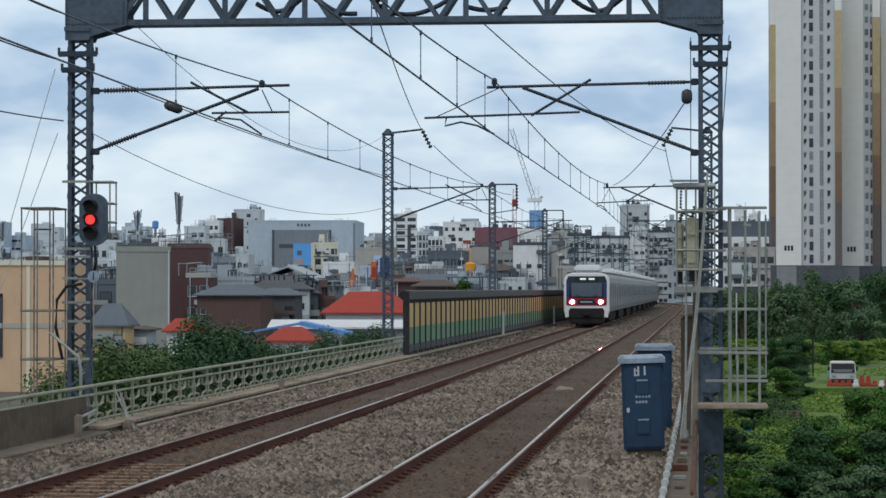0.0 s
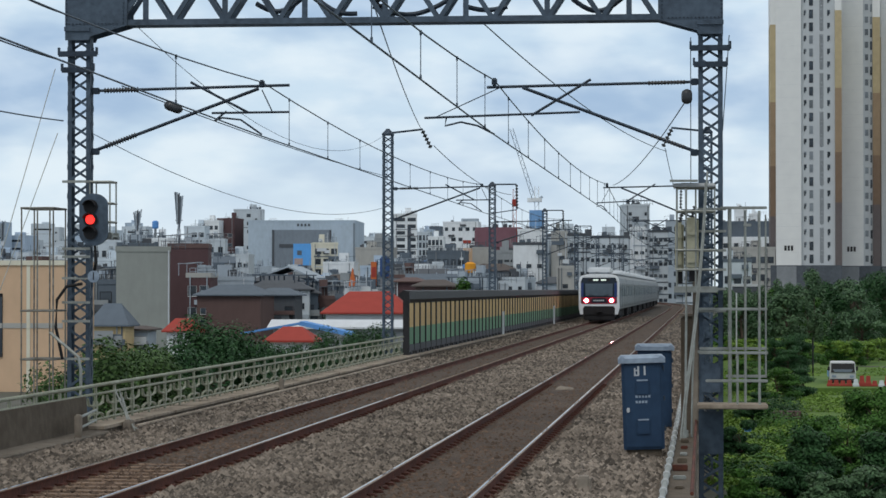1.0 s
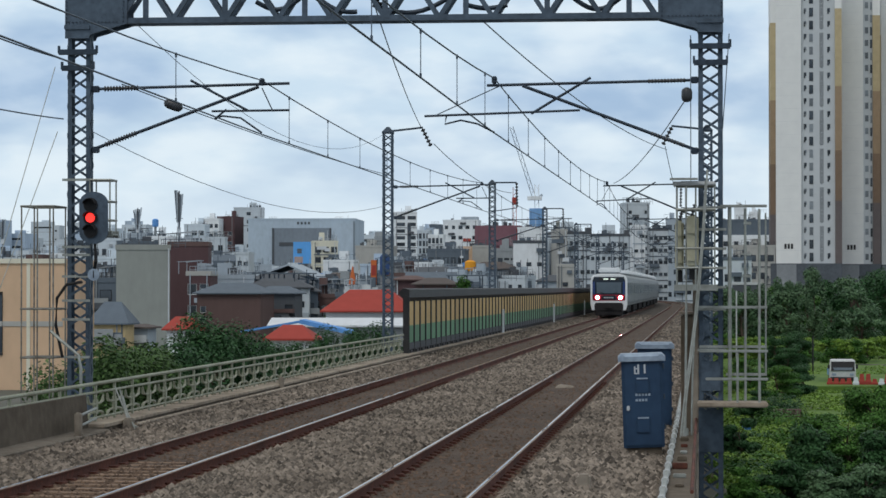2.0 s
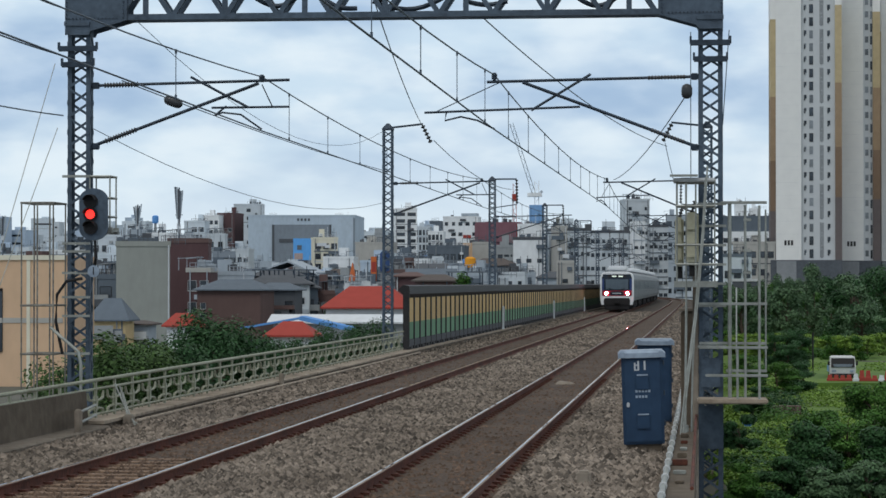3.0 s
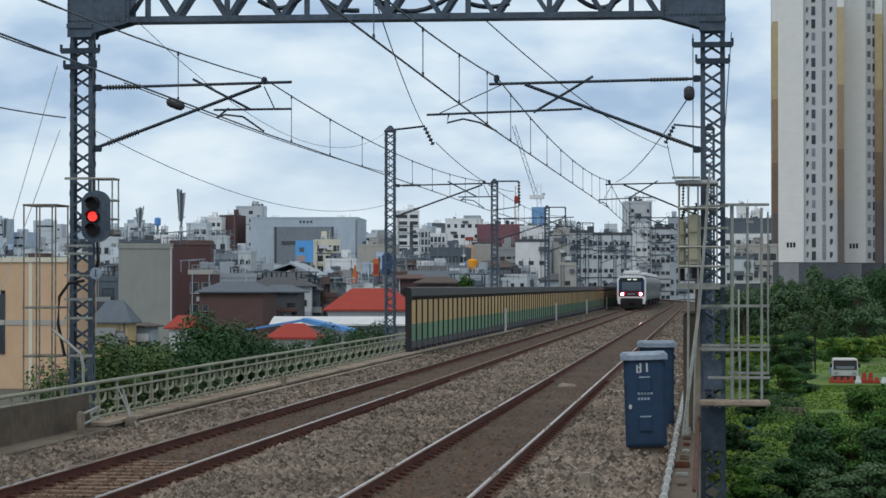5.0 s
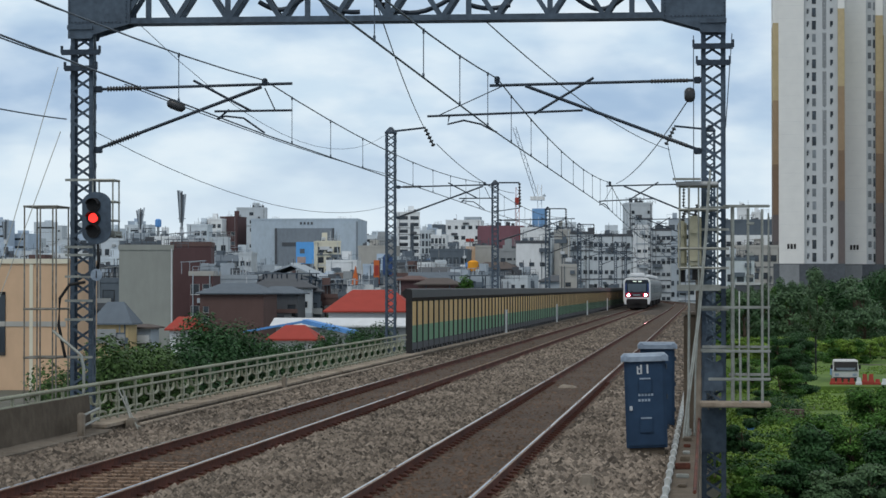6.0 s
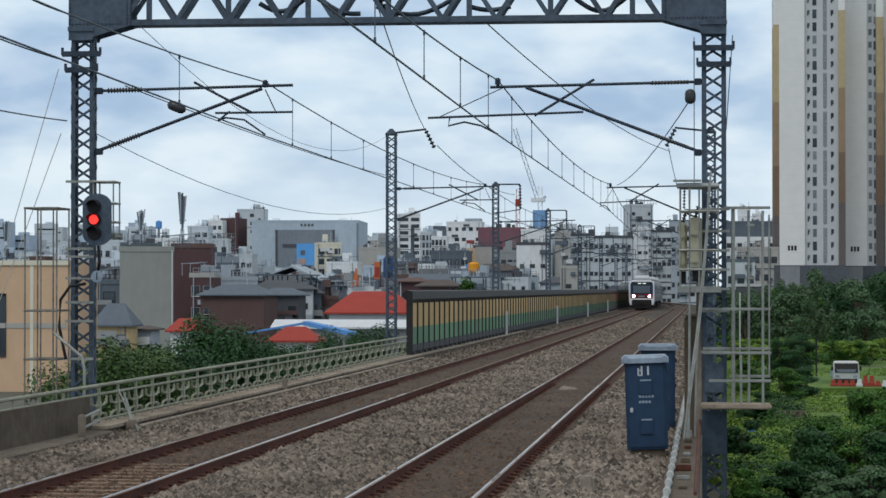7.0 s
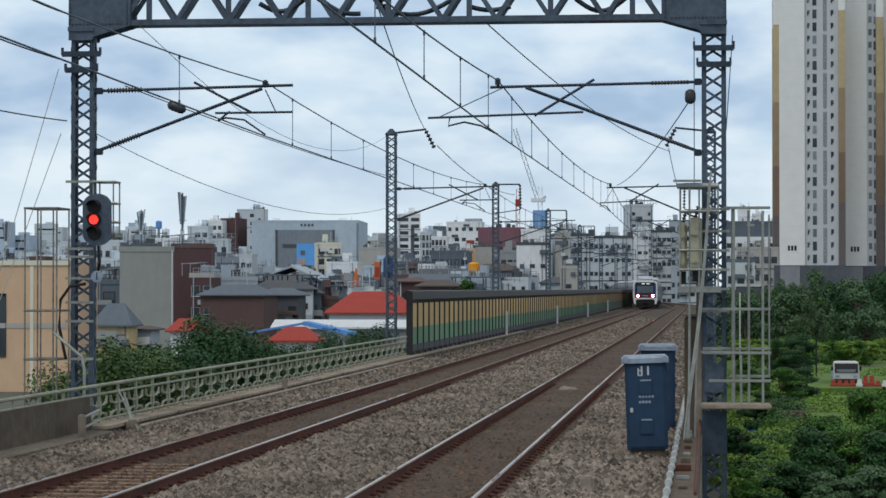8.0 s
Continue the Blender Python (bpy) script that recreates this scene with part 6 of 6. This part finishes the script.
part("operator_cab", box(BM(), *[-0.7, 0.7], -0.7, 0.7, 0, 2.0, 0.1), wall_mat("redroof"), crane).matrix_basis = pose(*(-51.08, 690.00, 24.94))


def aerial(at, h, w, label):
    p = Vector(at)
    ob = empty("antenna_mast", Matrix(), label, "antenna", "phone antennas")
    part("pole", tube(BM(), [(p.x, p.y, -4.6), p + Vector((0, 0, h))], [0.16, 0.1], 6), wall_mat("slate"), ob)
    rng = random.Random(int(-p.x))
    for k in range(5):
        # slim panels fanned round the pole, their heads leaning outwards
        u = (k - 2) / 2
        low, high = p.z + h * rng.uniform(0.22, 0.42), p.z + h * rng.uniform(0.9, 1.02)
        panel = bar(BM(), (p.x + u * w * 0.18, p.y - 0.35 + 0.15 * abs(u), low), (p.x + u * w * 0.5, p.y - 0.35 + 0.15 * abs(u), high), 0.2, 0.18, (0, 1, 0))
        part("panel_antenna", panel, wall_mat(("slate", "grey", "dark", "slate", "grey")[k]), ob)
    for f in (0.45, 0.75):
        part("bracket", bar(BM(), (p.x - w / 2, p.y, p.z + h * f), (p.x + w / 2, p.y, p.z + h * f), 0.09), STEEL_DK, ob)
    part("radio_unit", box(BM(), p.x - 0.25, p.x + 0.2, p.y - 0.25, p.y + 0.1, p.z + h * 0.1, p.z + h * 0.28, 0.03), wall_mat("whiteroof"), ob)


aerial((-68.79, 330.00, 8.61), 6.6, 1.0, "tall grey phone antenna mast with panels on a roof")
aerial((-94.60, 420.00, 11.24), 4.6, 1.3, "short grey phone antenna cluster on a roof")
aerial((-117.83, 420.00, 9.38), 4.6, 1.0, "small grey antenna cluster above the roofs")

# ---- road works beside the meadow ----
bm = BM()
sweep(bm, [(6.0, -4.7), (6.6, -4.12), (40.0, -4.1), (40.0, -4.7)], 172, 196)
tagged(part("farm_road", bm, GRASS), "grassy raised farm track across the meadow", "track", kind="structure")
truck = empty("truck", pose(9.74, 181, -4.28), "small white cab-over truck parked behind road barriers", "truck")
truck.scale = (1, 1, 0.86)
w = 0.9
part("cab", loft(BM(), [[(-w, 0.0, 0.35), (w, 0.0, 0.35), (w, 1.5, 0.35), (-w, 1.5, 0.35)], [(-w, -0.03, 1.1), (w, -0.03, 1.1), (w, 1.5, 1.1), (-w, 1.5, 1.1)], [(-w * 0.94, 0.3, 1.9), (w * 0.94, 0.3, 1.9), (w * 0.94, 1.5, 1.9), (-w * 0.94, 1.5, 1.9)], [(-w * 0.8, 0.5, 1.98), (w * 0.8, 0.5, 1.98), (w * 0.8, 1.4, 1.98), (-w * 0.8, 1.4, 1.98)]]), FRAME_W, truck)
part("windscreen", loft(BM(), [[(-w * 0.92, -0.09, 1.06), (w * 0.92, -0.09, 1.06), (w * 0.92, 0.1, 1.06), (-w * 0.92, 0.1, 1.06)], [(-w * 0.9, 0.16, 1.8), (w * 0.9, 0.16, 1.8), (w * 0.9, 0.4, 1.8), (-w * 0.9, 0.4, 1.8)]]), BLACK, truck)
# Pale plate on the screen's lower half paints in the sky's reflection.
part("sun_shade", loft(BM(), [[(-w * 0.66, -0.105, 1.1), (w * 0.66, -0.105, 1.1), (w * 0.66, -0.06, 1.1), (-w * 0.66, -0.06, 1.1)], [(-w * 0.78, -0.03, 1.32), (w * 0.78, -0.03, 1.32), (w * 0.78, 0.02, 1.32), (-w * 0.78, 0.02, 1.32)]]), CAB_PANE, truck, "pale reflection painted on the lower windscreen")
part("cargo_bed", box(BM(), -0.88, 0.88, 1.6, 4.6, 0.6, 1.1), wall_mat("blue"), truck)
part("bumper", box(BM(), -w, w, -0.12, 0.0, 0.3, 0.55, 0.03), BARRIER_GREY, truck)
for sx in (-1, 1):
    part("headlight", box(BM(), sx * 0.62 - 0.15, sx * 0.62 + 0.15, -0.05, 0.02, 0.65, 0.85, 0.02), CAB_TOP, truck)
    part("mirror", box(BM(), sx * 0.98 - 0.08, sx * 0.98 + 0.08, 0.1, 0.2, 1.2, 1.55, 0.03), BLACK, truck)
    for yy in (0.75, 3.8):
        part("wheel", tube(BM(), [(sx * 0.62, yy, 0.32), (sx * 0.82, yy, 0.32)], 0.32, 16), BLACK, truck)
for k in range(11):
    white = k in (4, 8)
    b = part("road_barrier", loft(BM(), [[(-0.21 * a, -0.15 * a, z), (0.21 * a, -0.15 * a, z), (0.21 * a, 0.15 * a, z), (-0.21 * a, 0.15 * a, z)] for z, a in ((0.0, 1.0), (0.12, 1.0), (0.2, 0.75), (0.42, 0.6))]), wall_mat("whiteroof" if white else "redroof"))
    tall = (1.0, 1.0, 0.9, 1.0, 1.2, 1.7, 1.7, 0.9, 1.0, 1.7, 1.0)[k]
    b.matrix_basis = Matrix.LocRotScale((8.54 + k * 0.43, 175 - (0.5 if white else 0), -4.1), None, (1, 1, tall))
    tagged(b, "white plastic water-filled road barrier" if white else "orange plastic water-filled road barrier", "road barrier", "road barriers")
ob = part("tarpaulin", box(BM(), -0.25, 0.25, 0, 0.5, 0, 0.32, 0.1), wall_mat("blueroof"))
ob.matrix_basis = pose(*(2.02, 118.00, -4.06))
tagged(ob, "crumpled blue tarpaulin bundle in the weeds", "tarpaulin")
ob = part("kerb_slab", box(BM(), -0.8, 0.8, 0, 0.6, -0.4, 0.12, 0.03), wall_mat("brown"))
ob.matrix_basis = pose(*(4.29, 135.00, -4.04))
tagged(ob, "rust-brown slab lying in the weeds", "slab")
for at, h, m, lab in (((3.05, 240.00, -1.74), 3.9, FRAME_W, "slim white pole on the meadow"), ((8.66, 205.00, -3.95), 2.6, BLACK, "dark wooden pole on the meadow")):
    p = Vector(at)
    tagged(part("pole", tube(BM(), [(p.x, p.y, -4.6), p, p + Vector((0, 0, h))], 0.07, 7), m), lab, "pole", "meadow poles")


# ---- planting ----
def leaves(name, label, blobs, count, size, material, seed, kind="stuff", parent=None, power=0.4):
    """Many small leaves spread through blobs of (x, y, z, rx, ry, rz)."""
    rng = np.random.default_rng(seed)
    blobs = np.array(blobs, float)
    weight = blobs[:, 3] * blobs[:, 5]
    pick = rng.choice(len(blobs), count, p=weight / weight.sum())
    d = rng.normal(size=(count, 3))
    d /= np.linalg.norm(d, axis=1)[:, None]
    r = rng.random(count) ** power
    c = blobs[pick, :3] + d * r[:, None] * blobs[pick, 3:]
    face = d * 0.9 + rng.normal(size=(count, 3)) * 0.55 + np.array((0, 0, 0.75))
    a = np.cross(face, rng.normal(size=(count, 3)))
    a /= np.linalg.norm(a, axis=1)[:, None]
    b = np.cross(face, a)
    b /= np.linalg.norm(b, axis=1)[:, None]
    s = size * rng.uniform(0.5, 1.5, (count, 1))
    v = np.stack((c - a * s, c + b * s * 0.5, c + a * s, c - b * s * 0.5), 1).reshape(-1, 3)
    me = bpy.data.meshes.new(name)
    me.from_pydata(v.tolist(), [], np.arange(count * 4).reshape(-1, 4).tolist())
    me.materials.append(material)
    ob = new(name, me)
    if parent:
        ob.parent = parent
        return ob
    return tagged(ob, label, "vegetation", kind=kind)


def tree(x, y, h, r, seed, material, label, n=2600, base=-4.5, leaf=0.16, low=0.3):
    rng = random.Random(seed)
    t = empty("tree", pose(x, y, base), label, "tree", "trees by the line")
    trunk = tube(BM(), [(0, 0, 0), (0.1, 0, h * 0.3), (-0.05, 0.1, h * 0.6), (0, 0, h * 0.85)], [h * 0.03, h * 0.024, h * 0.015, h * 0.005], 7)
    blobs = []
    for k in range(16):
        a, z = rng.uniform(0, math.tau), h * rng.uniform(low, 0.92)
        rr = r * rng.uniform(0.35, 0.85) * (1.15 - 0.6 * z / h)
        e = (math.cos(a) * rr, math.sin(a) * rr, z)
        tube(trunk, [(0, 0, z * 0.7), e], [h * 0.01, h * 0.004], 5)
        blobs.append((*e, r * rng.uniform(0.25, 0.5), r * rng.uniform(0.25, 0.5), h * rng.uniform(0.07, 0.14)))
    part("trunk", trunk, BARK, t)
    leaves("crown", "", blobs, n, leaf, material, seed, parent=t)
    return t


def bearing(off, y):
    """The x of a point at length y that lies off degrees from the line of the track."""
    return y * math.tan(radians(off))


def make_planting():
    rng = random.Random(11)
    # woods behind the meadow; angles are from the line of the track
    for i in range(46):
        deg = 0.45 + 3.7 * (i + rng.uniform(-0.4, 0.4)) / 46
        y = rng.uniform(270, 380)
        tall = rng.uniform(5.6, 7.6) if deg < 2.6 else rng.uniform(7.2, 9.6)
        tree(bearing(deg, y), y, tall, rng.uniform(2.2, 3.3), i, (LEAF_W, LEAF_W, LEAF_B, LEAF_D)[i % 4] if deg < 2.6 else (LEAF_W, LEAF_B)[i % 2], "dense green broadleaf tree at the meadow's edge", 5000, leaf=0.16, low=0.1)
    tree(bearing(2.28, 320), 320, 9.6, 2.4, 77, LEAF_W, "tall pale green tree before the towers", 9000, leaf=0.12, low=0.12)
    for deg, y, h, r in ((1.35, 300, 7.6, 1.5), (1.75, 306, 8.0, 1.6), (2.0, 312, 7.8, 1.5), (2.45, 300, 8.6, 1.4), (1.05, 310, 7.0, 1.4)):
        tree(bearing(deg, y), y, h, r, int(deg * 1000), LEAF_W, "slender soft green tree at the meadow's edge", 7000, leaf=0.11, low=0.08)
    for i in range(24):
        deg = 0.5 + 3.7 * (i + rng.uniform(-0.4, 0.4)) / 24
        y = rng.uniform(235, 265)
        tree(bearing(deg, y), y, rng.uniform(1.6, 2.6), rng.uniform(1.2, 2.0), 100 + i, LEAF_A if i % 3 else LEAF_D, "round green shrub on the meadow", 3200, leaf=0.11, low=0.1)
    for name, material, n, seed, z0, z1, size, count in (("weeds", LEAF_A, 180000, 1, 0.12, 0.42, 0.075, 520), ("shrubs", LEAF_B, 30000, 2, 0.4, 0.95, 0.07, 30), ("vines", LEAF_D, 70000, 3, 0.25, 0.8, 0.07, 100)):
        blobs = []
        for k in range(count):
            y = 66 / (1 - rng.random() * 0.7)
            x = rng.uniform(0.7, 5 + y * 0.085)
            rr = rng.uniform(0.5, 1.3) * (0.7 + y / 200)
            tall = rng.uniform(z0, z1)
            if 130 < y < 200 and x > 5:
                tall = min(tall, 0.3)
            blobs.append((x, y, -4.42, rr, rr, tall))
        leaves(name, "dense green summer growth on the meadow", blobs, n, size, material, seed, power=0.3)
    for deg, y, h, r, m in ((1.86, 222, 3.2, 2.1, LEAF_B), (1.58, 220, 2.8, 1.3, LEAF_B), (2.1, 223, 2.9, 1.4, LEAF_B), (1.85, 219, 2.2, 1.9, LEAF_B),
                            (2.36, 84, 2.6, 1.25, LEAF_B), (3.2, 86, 2.9, 1.3, LEAF_D), (3.78, 100, 3.2, 1.6, LEAF_D), (1.7, 80, 1.8, 1.1, LEAF_B), (0.95, 79, 1.5, 0.8, LEAF_D), (2.7, 77, 1.5, 1.0, LEAF_C), (3.6, 78, 1.7, 1.1, LEAF_C),
                            (2.75, 104, 1.9, 1.2, LEAF_D), (1.1, 135, 1.7, 1.2, LEAF_B), (1.6, 160, 2.2, 1.7, LEAF_D), (2.2, 165, 2.0, 1.5, LEAF_B), (1.0, 170, 2.4, 1.4, LEAF_D), (0.8, 105, 1.6, 0.8, LEAF_B), (4.1, 84, 2.4, 1.2, LEAF_B)):
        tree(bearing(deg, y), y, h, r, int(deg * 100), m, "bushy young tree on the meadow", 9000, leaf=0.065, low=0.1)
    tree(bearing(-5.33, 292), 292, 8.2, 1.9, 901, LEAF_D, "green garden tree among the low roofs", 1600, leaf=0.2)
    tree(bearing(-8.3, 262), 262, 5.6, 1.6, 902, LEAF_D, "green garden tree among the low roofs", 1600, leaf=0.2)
    # growth outside the railing
    for deg, y, h, r in ((-13.3, 52, 5.85, 1.3), (-12.9, 54, 5.8, 1.3), (-12.5, 56, 5.8, 1.3), (-12.0, 58, 5.85, 1.4), (-11.7, 60, 5.8, 1.3), (-11.4, 61, 5.8, 1.2), (-10.9, 64, 6.1, 1.3), (-10.5, 66, 6.2, 1.3), (-10.0, 70, 6.2, 1.3), (-9.6, 74, 5.7, 1.2), (-9.2, 78, 5.3, 1.2), (-8.7, 84, 5.0, 1.2), (-8.2, 92, 5.0, 1.2), (-7.8, 100, 5.4, 1.4), (-7.3, 108, 5.5, 1.4), (-6.9, 112, 5.0, 1.2), (-14.0, 49, 4.6, 0.7), (-14.6, 48, 4.3, 0.6)):
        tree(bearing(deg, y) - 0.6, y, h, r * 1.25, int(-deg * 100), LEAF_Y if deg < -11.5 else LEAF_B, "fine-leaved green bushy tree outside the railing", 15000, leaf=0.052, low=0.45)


make_planting()


def motions():
    """The train draws away from the station at some 20 m/s."""
    for k, car in enumerate(CARS):
        rows = []
        for i in range(17):
            t = i * 0.5
            y = 173.7 + 20.9 * t - 0.17 * t * t + k * CAR_STEP
            ax, ay, _ = along(y, LEFT)
            bx, by, _ = along(y + CAR_L, LEFT)
            rows.append((t, Matrix.Translation((ax, ay, 0)) @ Matrix.Rotation(math.atan2(-(bx - ax), by - ay), 4, "Z")))
        walk(car, rows)


motions()
